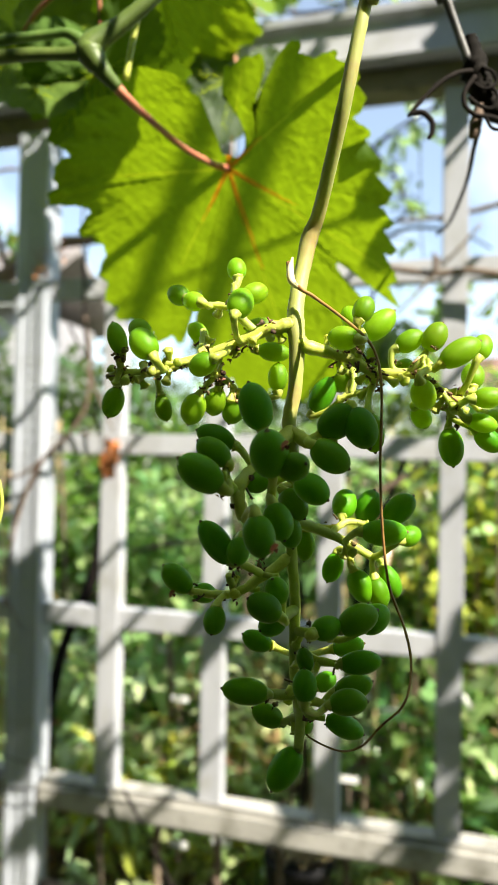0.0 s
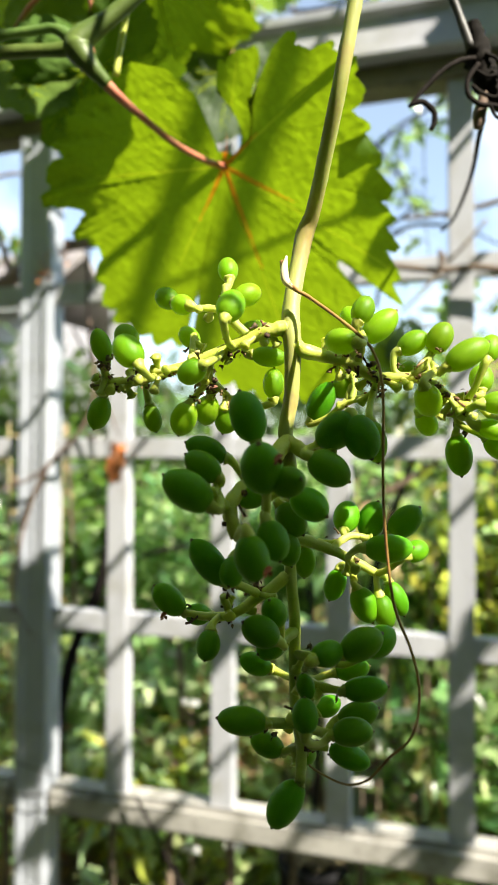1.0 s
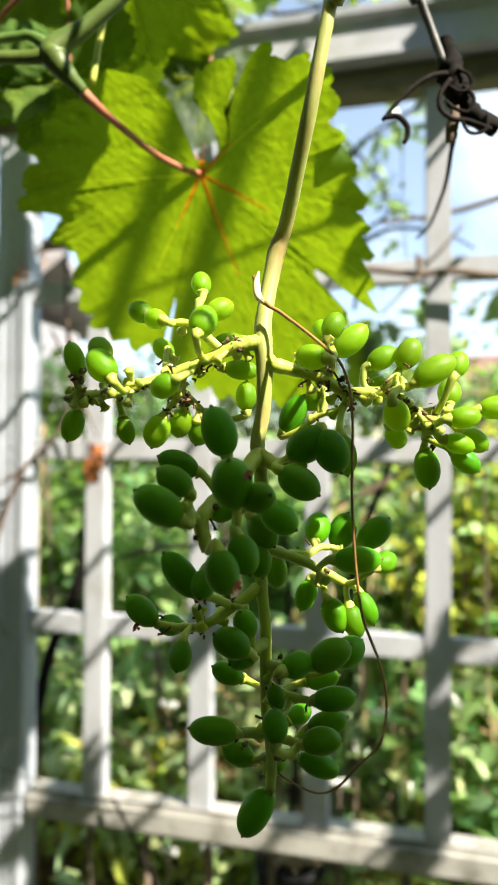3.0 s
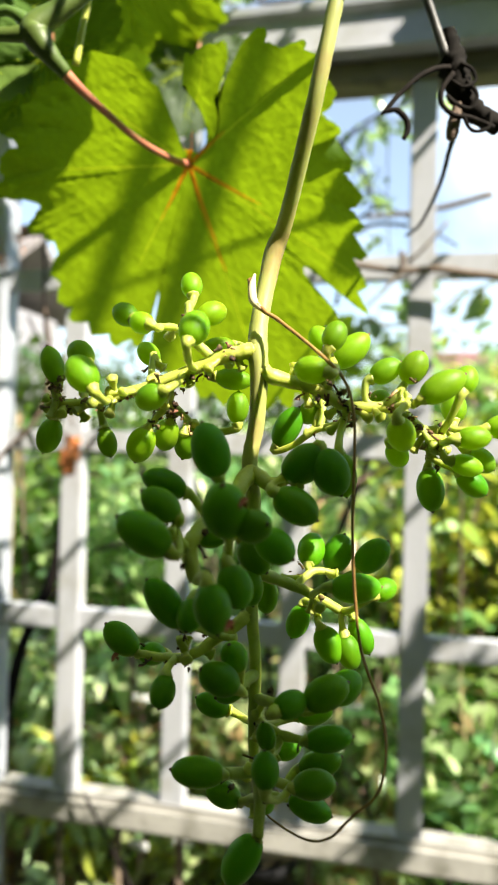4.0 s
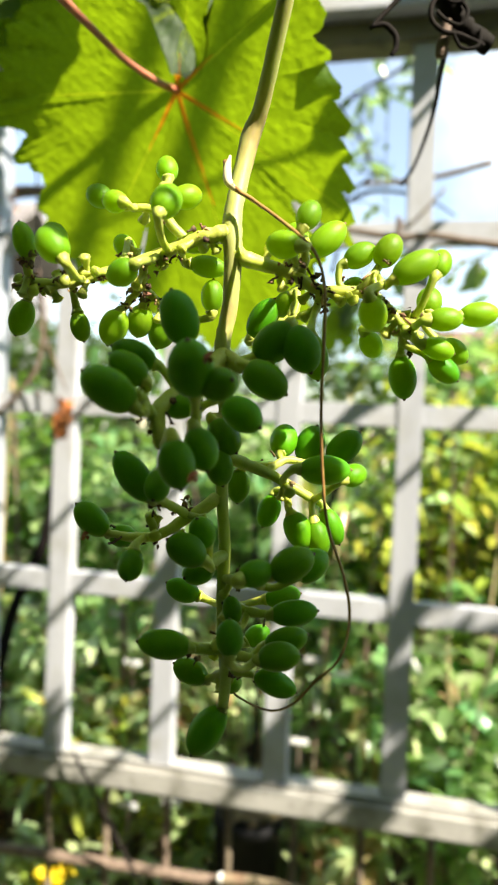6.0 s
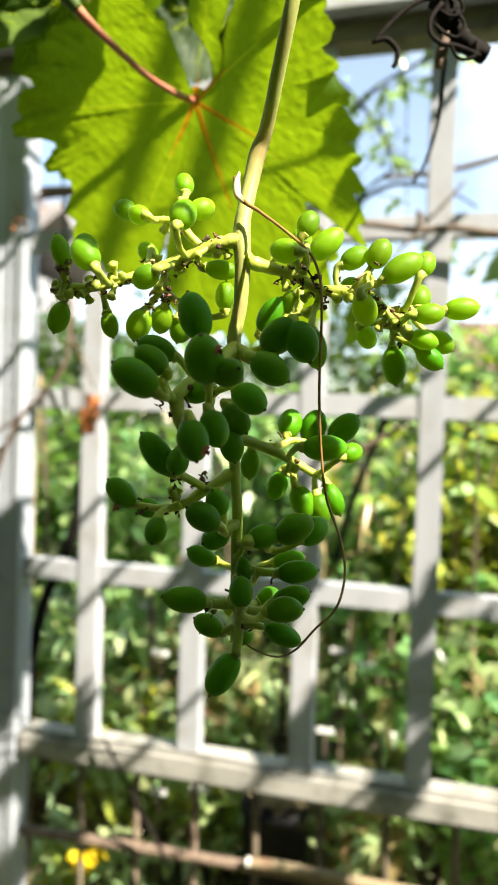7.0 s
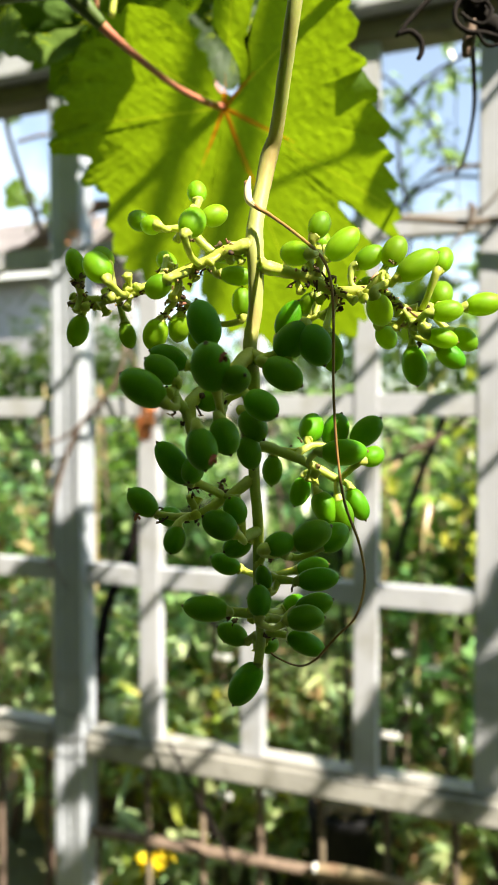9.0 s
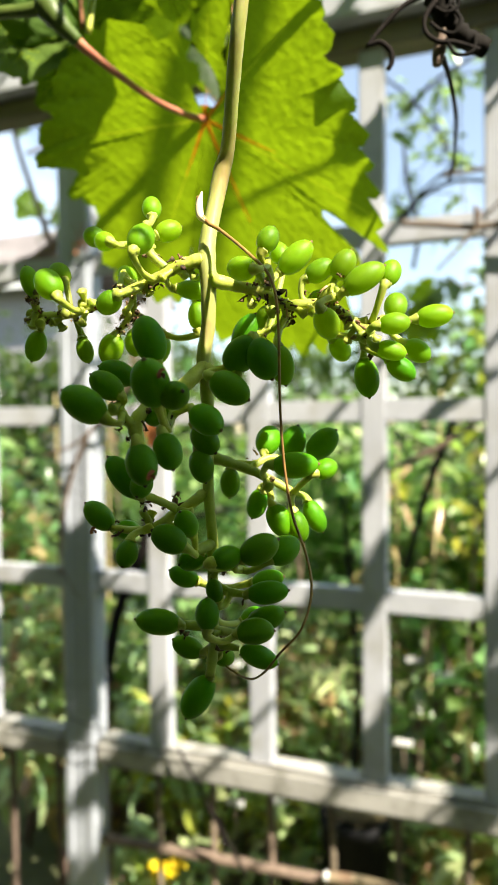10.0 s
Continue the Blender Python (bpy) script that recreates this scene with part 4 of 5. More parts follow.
def tree_branch(pts, leaves, seed, label):
    """A thin branch with side twigs and small leaves."""
    rng = np.random.default_rng(seed)
    ob = thing("tree_branch", pts[0][:3], label, "branch", "tree branches")
    part("stem", tube("stem", pts, M_BARK, 7, 6, 0.06, seed), ob)
    rows, spots = spline(pts, 10), []
    for k in range(9):
        q = np.array(rows[int(rng.uniform(0.1, 1.0) * (len(rows) - 1))])
        e = q[:3] + rng.normal(size=3) * (0.10, 0.06, 0.07)
        m = 0.5 * (q[:3] + e) + rng.normal(size=3) * 0.015
        part("twig", tube("twig", [(*q[:3], 0.0022), (*m, 0.0017), (*e, 0.0010)], M_BARK, 5, 4), ob)
        for j in range(leaves // 9):
            s = rng.random()
            spots.append((q[:3] * (1 - s) + e * s) + rng.normal(size=3) * 0.012)
    part("leaves", blades("leaves", spots[::3], M_FOL_B, 0.055, 0.034, seed + 1, 0.8, 0.0), ob, kind="stuff")
    part("leaves", blades("leaves", spots[1::3] + spots[2::3], M_FOL_D, 0.055, 0.034, seed + 2, 0.8, 0.0), ob, kind="stuff")
    return ob


tree_branch([(-0.254, 2.100, 2.428, 0.004), (-0.157, 2.100, 2.510, 0.005), (-0.063, 2.150, 2.581, 0.005), (0.064, 2.200, 2.674, 0.006)], 72, 601, "thin leafy tree branch below the beam")
tree_branch([(-0.312, 2.100, 2.569, 0.003), (-0.223, 2.100, 2.484, 0.004), (-0.151, 2.100, 2.387, 0.005), (-0.088, 2.100, 2.254, 0.006)], 54, 603, "thin leafy tree branch below the beam")
tree_branch([(-0.360, 2.300, 2.083, 0.003), (-0.271, 2.300, 2.174, 0.004), (-0.220, 2.300, 2.265, 0.005), (-0.119, 2.300, 2.340, 0.006)], 36, 604, "thin twiggy branch with few leaves")
vine_shoot([(-1.488, 2.000, 2.527, 0.004), (-1.465, 2.000, 2.579, 0.004), (-1.398, 2.000, 2.660, 0.003)], 5, 605, "small vine shoot by the post", 0.5)
vine_shoot([(-1.488, 2.200, 2.363, 0.005), (-1.514, 2.200, 2.304, 0.004), (-1.577, 2.200, 2.226, 0.003)], 4, 607, "small vine shoot by the post", 0.5)
vine_shoot([(-0.468, 1.900, 2.762, 0.005), (-0.518, 1.900, 2.802, 0.005), (-0.602, 1.900, 2.896, 0.004), (-0.723, 1.900, 2.965, 0.004)], 9, 609, "leafy vine shoot above the beam", 0.6)
vine_shoot([(-0.419, 2.300, 3.069, 0.004), (-0.270, 2.300, 3.027, 0.004), (-0.127, 2.300, 3.059, 0.004), (0.147, 2.300, 2.997, 0.004)], 7, 611, "leafy vine shoot above the beam", 0.5)
vine_shoot([(-0.242, 2.000, 1.776, 0.003), (-0.181, 2.000, 1.835, 0.004), (-0.093, 2.000, 1.907, 0.004), (0.008, 2.000, 1.916, 0.003)], 6, 613, "leafy vine shoot behind the lattice", 0.5)
vine_shoot([(0.085, 2.100, 1.963, 0.003), (0.130, 2.100, 2.009, 0.003), (0.233, 2.100, 2.051, 0.004)], 5, 615, "leafy vine shoot behind the lattice", 0.55)
# unseen vine trained along the pergola, resting on the beam, placed to dapple light
for i in range(17):
    rr = np.random.default_rng(900 + i)
    x, z = -1.35 + 0.24 * i + rr.normal() * 0.05, 2.60 + 0.02 * rr.random()
    # leaves are left out where sun should reach grapes, slats and post
    vine_shoot([(x + rr.normal() * 0.1, -1.4, z + 0.08, 0.010), (x + rr.normal() * 0.06, -0.3, z + 0.06, 0.009), (x + rr.normal() * 0.05, 0.7, z + 0.03, 0.009), (x, 1.68, 2.585, 0.008)],
               24 if 3 <= i <= 6 else 15, 640 + i, "unseen vine over the pergola, placed to shade and dapple", 0.85, "pergola vine", (0.2, 0, 1), 0.5, ((0.50, 1.12, -0.42, 0.26), (0.25, 0.74, 0.86, 1.75), (1.36, 2.00, 0.86, 1.75), (0.74, 1.36, 0.68, 0.93), (-0.42, 0.16, 0.94, 1.38), (0.74, 1.25, 1.16, 1.60)))
# denser rows out of view, added only to cut skylight
for i, (x0, x1, y, n) in enumerate(((-3.1, 4.4, -0.75, 62), (-3.1, 4.4, -1.05, 62), (-3.1, 4.4, -1.4, 62), (-3.1, -1.45, -0.3, 22), (-3.1, -1.45, 0.1, 22), (-3.1, -1.45, 0.5, 22),
                                 (-3.1, -1.45, 0.9, 22), (-3.1, -1.45, 1.3, 22), (2.75, 4.4, -0.3, 22), (2.75, 4.4, 0.2, 22), (2.75, 4.4, 0.7, 22), (2.75, 4.4, 1.2, 22))):
    vine_shoot([(x0, y, 2.68, 0.010), (0.5 * (x0 + x1), y + 0.06, 2.70, 0.010), (x1, y, 2.68, 0.008)], n, 700 + i, "unseen vine over the pergola, placed to shade and dapple", 1.25, "pergola vine", (0.1, 0, 1), 0.4)
# extra unseen shoot, added to shade the lower post and rail
vine_shoot([(0.22, 0.92, 2.64, 0.008), (0.45, 0.85, 2.66, 0.008), (0.75, 0.74, 2.66, 0.008), (1.10, 0.62, 2.64, 0.007)], 6, 733, "unseen vine over the pergola, placed to shade and dapple", 0.85, "pergola vine", (0.2, 0, 1), 0.4)
shade_shoot = thing("vine_shoot", (0.30, 0.05, 2.62), "unseen vine shoot added to shade the grapes", "vine", "pergola vine")
part("stem", tube("stem", [(0.30, 0.05, 2.64, 0.005), (0.24, 0.08, 2.2, 0.004), (0.19, 0.12, 1.9, 0.004), (0.17, 0.13, 1.70, 0.003), (0.17, 0.14, 1.62, 0.002)], M_CANE, 8, 6, 0.04, 3), shade_shoot)
for i, (x, y, z, size) in enumerate(((0.165, 0.127, 1.653, 0.46), (0.135, 0.115, 1.735, 0.34), (0.205, 0.122, 1.688, 0.36), (0.24, 0.06, 2.05, 0.6), (0.092, 0.108, 1.702, 0.17), (0.10, 0.136, 1.645, 0.15), (0.0325, 0.149, 1.709, 0.085))):
    # unseen leaves, set toward the sun to shade chosen berries
    across = SUN.orthogonal()
    leaf = part("leaf", VINE_LOW[i % 3], shade_shoot, basis=basis_of((x, y, z), across, SUN.cross(across)) @ Matrix.Scale(size, 4))
    part("leaf_stalk", tube("leaf_stalk", [(0.185, 0.125, z + 0.03, 0.0014), (0.5 * x + 0.092, 0.5 * y + 0.062, z + 0.025, 0.0012), (x, y, z, 0.001)], M_PETIOLE, 6, 3), leaf)


# ---- the big leaf behind the grapes ----
BIG = [(-180, 121), (-174.7, 106), (-170.6, 106), (-165.5, 119), (-159.5, 109), (-152, 131), (-141.5, 154), (-128, 154), (-120, 144), (-119, 75), (-118, 150),
       (-109, 172), (-98, 180), (-84, 184), (-74, 178), (-68, 150), (-61, 133), (-55.5, 126), (-54.8, 104), (-52.5, 89), (-50.8, 88), (-50.4, 104), (-50, 137), (-45, 125), (-38, 114), (-27.5, 103), (-8, 91),
       (0, 86), (11, 84), (23, 94), (35, 92), (38.5, 80), (46.7, 83), (50.3, 76), (52, 68), (52.6, 34), (54.3, 62), (57.4, 71), (62.8, 63), (67, 63), (76, 57), (79, 43), (83, 10), (94, 8), (96, 43),
       (102, 48), (105, 59), (121, 75), (138, 82), (158, 99)]
JOINT = (-0.107, 0.412, 1.732)
M_BIG = basis_of(JOINT, (0.995, -0.0995, 0), (0, -0.72, 0.70))
big_leaf = thing("vine_leaf", JOINT, "large sunlit yellow-green vine leaf with toothed edges", "leaf", "vine leaves")
big_mesh = leaf_mesh("blade", BIG, M_LEAF, 1.0, 11, 0.026, 0.0007, 0.075, 640, 100, 9.0, 47.0, 0.00030, ((176, 7, 0.016), (160, 5, 0.012), (145, 7, 0.014), (-168, 4, 0.008), (2, 5, -0.007), (-20, 4, 0.005)))
big_mesh.materials.append(M_LEAF_RED)
big_mesh.materials.append(M_LEAF_PALE)
for p in big_mesh.polygons:
    # the red lower and the pale outer lengths of the main veins show in the blade itself
    for slot, wide, veins in ((2, 0.0008, ((-87, 146), (-42, 124), (-131, 108), (30, 80), (176, 116), (66, 58), (136, 80))), (1, 0.0013, ((-86, 74), (-131, 42), (-37, 46), (32, 30), (68, 22)))):
        for a, length in veins:
            d = Vector((math.cos(radians(a)), math.sin(radians(a)), 0))
            run = p.center.dot(d)
            if 0 < run < length / 1000 and (Vector((p.center.x, p.center.y, 0)) - d * run).length < wide * (1.15 - run * 1000 / length):
                p.material_index = slot
blade = part("blade", big_mesh, big_leaf, basis=M_BIG)

veins_for(blade, big_mesh, M_BIG, [(-86, 70), (-131, 37), (-37, 42), (32, 26), (68, 20)], 1, 0.00045, 1, M_RED, 0)
part("petiole", tube("petiole", [(*JOINT, 0.0022), (-0.1113, 0.3939, 1.7283, 0.0019), (-0.1207, 0.3705, 1.7293, 0.0017), (-0.1298, 0.3471, 1.7346, 0.0018), (-0.1381, 0.3291, 1.7414, 0.0026), (-0.1449, 0.3219, 1.7503, 0.0036)],
                         M_PETIOLE, 10, 6, 0.02), big_leaf, "red leaf stalk")

cane_thing = thing("vine_cane", (-0.1160, 0.3289, 1.7969), "green vine cane with a swollen node", "vine", "vine canes")
part("stem", tube("stem", [(-0.15, 0.295, 2.208, 0.005), (-0.10, 0.32, 2.00, 0.0044), (-0.0949, 0.3342, 1.8188, 0.0042), (-0.1186, 0.3283, 1.7887, 0.0040), (-0.1344, 0.3243, 1.7735, 0.0042), (-0.1489, 0.3205, 1.7625, 0.0062), (-0.1502, 0.3203, 1.7571, 0.0070), (-0.1444, 0.3220, 1.7489, 0.0046), (-0.1389, 0.3278, 1.7425, 0.003)],
                      M_CANE, 12, 6, 0.02), cane_thing)
part("side_shoot", tube("side_shoot", [(-0.1507, 0.3201, 1.7598, 0.0045), (-0.1607, 0.3171, 1.7671, 0.0026), (-0.1713, 0.3142, 1.7665, 0.0024), (-0.1976, 0.3071, 1.7625, 0.0026)], M_CANE, 10, 6, 0.02), cane_thing)
part("side_shoot", tube("side_shoot", [(-0.1507, 0.3201, 1.7579, 0.0045), (-0.1634, 0.3166, 1.7570, 0.0032), (-0.1765, 0.3130, 1.7567, 0.0032), (-0.1976, 0.3072, 1.7549, 0.0034)], M_CANE, 10, 6, 0.02), cane_thing)
part("side_shoot", tube("side_shoot", [(-0.1400, 0.3387, 1.7527, 0.0018), (-0.1373, 0.3391, 1.7698, 0.0016), (-0.1340, 0.3397, 1.7869, 0.0016), (-0.1290, 0.3406, 1.8069, 0.0016)], M_STALK, 8, 6, 0.02), cane_thing)


cane("vine_cane", [(-0.535, 0.805, 2.625, 0.005), (-0.505, 0.805, 2.40, 0.004), (-0.4154, 0.8054, 2.1189, 0.0034), (-0.3619, 0.8226, 2.0434, 0.0034), (-0.3225, 0.8357, 1.9988, 0.0033), (-0.2798, 0.8500, 1.9519, 0.0031), (-0.2350, 0.8651, 1.9086, 0.0028), (-0.2016, 0.8767, 1.8868, 0.002)],
     M_PETIOLE, "thin reddish vine shoot behind the large leaf", "vine", "vine canes", 8, 0.03, 14)

# curly green tendril hanging from the cane
curl = thing("vine_tendril", (-0.2094, 0.2545, 1.6771), "thin yellow-green vine tendril hanging in a loop", "vine", "vine canes")
part("stem", tube("stem", [(-0.1900, 0.3091, 1.7634, 0.0008), (-0.1965, 0.3060, 1.7610, 0.0010), (-0.2094, 0.2545, 1.6771, 0.0007), (-0.1452, 0.1914, 1.5934, 0.0006), (-0.1099, 0.1709, 1.5656, 0.0005), (-0.0992, 0.1720, 1.5597, 0.0005), (-0.0949, 0.1734, 1.5538, 0.0005),
                           (-0.0929, 0.1741, 1.5457, 0.0005), (-0.0940, 0.1739, 1.5382, 0.0005), (-0.0971, 0.1731, 1.5315, 0.00045), (-0.1025, 0.1716, 1.5277, 0.0004)], M_STALK, 8, 8, 0.02), curl)


def near_leaf(joint, right, up, mat, size, seed, label, tips=((-90, 140), (-40, 104), (-140, 104), (-15, 100), (-165, 100)), stalk=None, cup=0.16):
    m = basis_of(joint, right, up)
    ob = thing("vine_leaf", joint, label, "leaf", "vine leaves")
    me = leaf_mesh("blade", VINE, mat, size, seed, cup, 0.003, 0.06, 220, 14, 9)
    b = part("blade", me, ob, basis=m)
    veins_for(b, me, m, tips, size * 0.9, 0.0009, 1, M_VEIN, 5)
    if stalk:
        part("petiole", tube("petiole", [(*joint, 0.0016), *stalk], M_PETIOLE, 8, 6), ob)
    return ob


near_leaf((-0.219, 0.5588, 1.964), (0.95, 0.1, 0.2), (-0.1, -0.65, 0.75), M_LEAF, 0.86, 21, "yellow-green vine leaf with a notched edge", stalk=[(-0.2085, 0.5551, 2.0071, 0.0014), (-0.2189, 0.5309, 2.0285, 0.0014)])
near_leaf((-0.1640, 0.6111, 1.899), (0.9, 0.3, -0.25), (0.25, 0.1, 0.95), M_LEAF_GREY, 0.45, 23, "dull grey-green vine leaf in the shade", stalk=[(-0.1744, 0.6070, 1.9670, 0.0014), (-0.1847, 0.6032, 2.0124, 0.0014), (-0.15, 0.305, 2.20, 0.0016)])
near_leaf((-0.2717, 0.4365, 1.8473), (0.85, 0.2, 0.45), (-0.45, 0.25, 0.85), M_LEAF_SHADED, 0.62, 25, "vine leaf with shade put into its dark green", stalk=[(-0.2455, 0.4228, 1.8588, 0.0016), (-0.2065, 0.4128, 1.8722, 0.0016)], cup=0.3)
# two unseen leaves, set along the sun's line to shade the large leaf
near_leaf((-0.066, 0.316, 1.952), SUN.orthogonal(), SUN.cross(SUN.orthogonal()), M_LEAF_SHADED, 0.56, 31, "unseen vine leaf placed to shade the large leaf", stalk=[(-0.068, 0.314, 1.98, 0.0014), (-0.055, 0.305, 2.08, 0.0014), (-0.03, 0.30, 2.20, 0.0016)])
near_leaf((0.197, 0.313, 1.932), SUN.orthogonal(), SUN.cross(SUN.orthogonal()), M_LEAF_SHADED, 0.27, 35, "small unseen vine leaf placed to shade the large leaf", stalk=[(0.193, 0.312, 1.96, 0.0014), (0.12, 0.302, 2.08, 0.0014), (0.06, 0.300, 2.17, 0.0016), (0.05, 0.300, 2.207, 0.0016)])
near_leaf((-0.205, 0.432, 1.815), (0.9, 0.15, 0.2), (-0.05, -0.35, 0.93), M_LEAF_SHADED, 0.52, 33, "shade-darkened vine leaf with a pale folded tip", stalk=[(-0.20, 0.42, 1.85, 0.0014), (-0.19, 0.38, 1.95, 0.0014), (-0.15, 0.305, 2.20, 0.0016)], cup=0.35)
near_leaf((-0.3716, 0.5305, 1.9702), (0.9, 0.2, 0.3), (-0.3, 0.25, 0.9), M_LEAF, 0.72, 27, "green vine leaf with pale folded edge", stalk=[(-0.3577, 0.5340, 1.9950, 0.0014), (-0.3440, 0.5372, 2.0296, 0.0014), (-0.55, 0.295, 2.32, 0.0016)])

# cane overhead that carries the spur, the grapes and the nearer leaves
cane("vine_cane", [(-0.95, 0.25, 2.66, 0.007), (-0.55, 0.29, 2.32, 0.007), (-0.15, 0.30, 2.20, 0.007), (0.10, 0.30, 2.20, 0.007), (0.32, 0.27, 2.36, 0.006), (0.55, 0.22, 2.66, 0.006)], M_BARK,
     "brown vine cane slung under the pergola", "vine", "vine canes", 9, 0.06, 12)

# ---- woody spur with tendrils ----
spur = thing("vine_spur", (0.0199, 0.3542, 1.7842), "dark woody vine spur wound with dry tendrils", "vine", "vine canes")
part("wood", tube("wood", [(0.0308, 0.3577, 1.7616, 0.0034), (0.0326, 0.3583, 1.7527, 0.0048), (0.0344, 0.3591, 1.7421, 0.0062), (0.0384, 0.3604, 1.7316, 0.0058), (0.0445, 0.3622, 1.7251, 0.0048), (0.0543, 0.3671, 1.7208, 0.004)],
                      M_BARK, 12, 8, 0.09, 5), spur)
part("shoot", tube("shoot", [(0.0, 0.295, 2.207, 0.004), (0.004, 0.34, 1.98, 0.003), (0.0135, 0.3521, 1.8000, 0.0022), (0.0199, 0.3543, 1.7790, 0.0022), (0.0250, 0.3560, 1.7645, 0.0020), (0.0303, 0.3557, 1.7484, 0.0026)], M_WIRE, 8, 6, 0.05, 6), spur)
part("stub", tube("stub", [(0.0358, 0.3577, 1.7280, 0.0024), (0.0343, 0.3564, 1.7196, 0.0030), (0.0333, 0.3562, 1.7144, 0.0026), (0.0328, 0.3561, 1.7118, 0.0018)], M_TWIG, 8, 5, 0.06, 7), spur)
for i, pts in enumerate((
        [(0.0317, 0.3531, 1.7426, 0.0012), (0.0250, 0.3492, 1.7402, 0.0012), (0.0175, 0.3463, 1.7352, 0.0012), (0.0101, 0.3444, 1.7275, 0.0011), (0.0034, 0.3427, 1.7192, 0.0009)],
        [(0.0039, 0.3428, 1.7202, 0.0010), (0.0093, 0.3443, 1.7213, 0.0013), (0.0138, 0.3456, 1.7172, 0.0013), (0.0143, 0.3459, 1.7126, 0.0013), (0.0128, 0.3455, 1.7089, 0.0010)],
        [(0.0332, 0.3515, 1.7389, 0.0011), (0.0287, 0.3494, 1.7314, 0.0011), (0.0287, 0.3496, 1.7250, 0.0011), (0.0337, 0.3510, 1.7204, 0.0011), (0.0411, 0.3541, 1.7199, 0.0011), (0.0513, 0.3591, 1.7172, 0.0010)],
        [(0.0392, 0.3543, 1.7364, 0.0009), (0.0436, 0.3536, 1.7297, 0.0009), (0.0411, 0.3530, 1.7235, 0.0009), (0.0352, 0.3524, 1.7255, 0.0009), (0.0307, 0.3531, 1.7301, 0.0009)],
        [(0.0362, 0.3523, 1.7436, 0.0008), (0.0412, 0.3537, 1.7410, 0.0008), (0.0426, 0.3542, 1.7359, 0.0008), (0.0376, 0.3519, 1.7327, 0.0008), (0.0327, 0.3525, 1.7363, 0.0008)],
        [(0.0374, 0.3520, 1.7212, 0.0008), (0.0416, 0.3544, 1.7147, 0.0008), (0.0487, 0.3573, 1.7162, 0.0008), (0.0498, 0.3585, 1.7240, 0.0008)])):
    part("tendril", tube("tendril", pts, M_BARK, 7, 8, 0.05, 80 + i), spur, "dark dry tendril")
part("side_twig", tube("side_twig", [(0.0353, 0.3588, 1.7166, 0.0014), (0.0344, 0.4081, 1.7280, 0.0013), (0.0318, 0.4799, 1.7366, 0.0013), (0.0212, 0.5908, 1.7484, 0.0013), (0.0093, 0.6908, 1.7696, 0.0014)], M_BARK, 7, 8, 0.05, 90), spur)


# ---- the grapes ----
HUB = Vector((-0.023, 0.220, 1.600))
cluster = thing("grape_cluster", HUB, "hanging cluster of unripe green grapes on a pale stalk", "grapes")
BRANCHES = []


def limb(name, rows, mat=None, sides=10, label="", rough=0.08):
    """A stem of the cluster; rows are millimetres from the hub, with the radius."""
    pts = [(HUB.x + x / 1000, HUB.y + y / 1000, HUB.z + z / 1000, r / 1000) for x, y, z, r in rows]
    BRANCHES.append(spline(pts, 6))
    return part(name, tube(name, pts, mat or M_STALK, sides, 6, rough, len(BRANCHES)), cluster, label)


limb("peduncle", [(33, 80, 582, 2.2), (33, 80, 560, 2.4), (30, 20, 330, 2.0), (27.1, -13.9, 111.8, 1.9), (22.9, -14.6, 88.9, 1.9), (21.1, -14.9, 79.7, 2.0), (17.0, -12.5, 61.3, 2.1), (11.6, -4.3, 46.2, 2.1), (6.7, 3.9, 34.5, 2.2), (3.7, 6.3, 28.6, 2.7), (1.8, 5.0, 18.0, 2.5), (0.8, 1.8, 7.2, 2.5), (1.0, -0.1, 0.1, 2.8), (1.7, -0.8, -6.7, 2.5), (1.1, 0.4, -19.9, 2.2), (-0.5, 0.2, -30.0, 2.2), (0.9, -1.3, -38.3, 2.0), (1.0, -0.0, -49.9, 0.8)], M_PEDUNCLE, 18, "pale brown-green main stalk with a swollen joint", 0.02)
limb("rachis", [(-0.5, 0.2, -30.0, 0.8), (0.9, -1.3, -38.3, 2.0), (1.0, -0.0, -49.9, 1.8), (1.4, -1.6, -69.6, 1.7), (2.8, -3.0, -80.6, 1.6), (2.8, -1.8, -89.1, 1.7), (3.2, -3.4, -104.8, 1.5), (4.7, -6.0, -111.7, 1.5), (6.9, -11.5, -117.2, 1.5), (7.4, -15.4, -123.6, 1.4)], M_STALK, 14, "", 0.025)
limb("side_stem", [(0.9, -0.6, 0.0, 2.13), (-0.1, -1.0, -0.3, 2.52), (-2.2, -2.0, -0.9, 2.3), (-7.0, -3.3, -2.1, 1.9), (-15.3, -4.4, -5.8, 1.7), (-25.3, -6.1, -9.9, 1.6), (-36.7, -8.1, -13.8, 1.5), (-43.9, -11.1, -15.9, 1.4), (-50.0, -14.8, -16.1, 1.2)])
limb("side_stem", [(-10.5, -3.2, -3.0, 1.15), (-11.2, -3.6, -2.3, 1.36), (-15.0, -5.5, 1.5, 1.4), (-16.3, -7.0, 6.3, 1.2), (-17.6, -4.4, 11.9, 1.1)])
limb("side_stem", [(-14.7, -5.5, 2.3, 0.98), (-15.7, -5.6, 2.8, 1.16), (-20.1, -6.0, 5.0, 1.1), (-27.3, -6.9, 5.5, 1.0)])
limb("side_stem", [(-26.6, -6.4, -10.3, 0.9), (-27.0, -5.6, -9.6, 1.07), (-29.1, -1.0, -5.8, 1.0), (-30.2, 2.8, -0.9, 0.9)])
limb("side_stem", [(-22.1, -5.2, -9.1, 0.98), (-22.2, -5.0, -10.2, 1.16), (-22.8, -4.2, -14.9, 1.1), (-27.7, -4.4, -21.2, 1.0)])
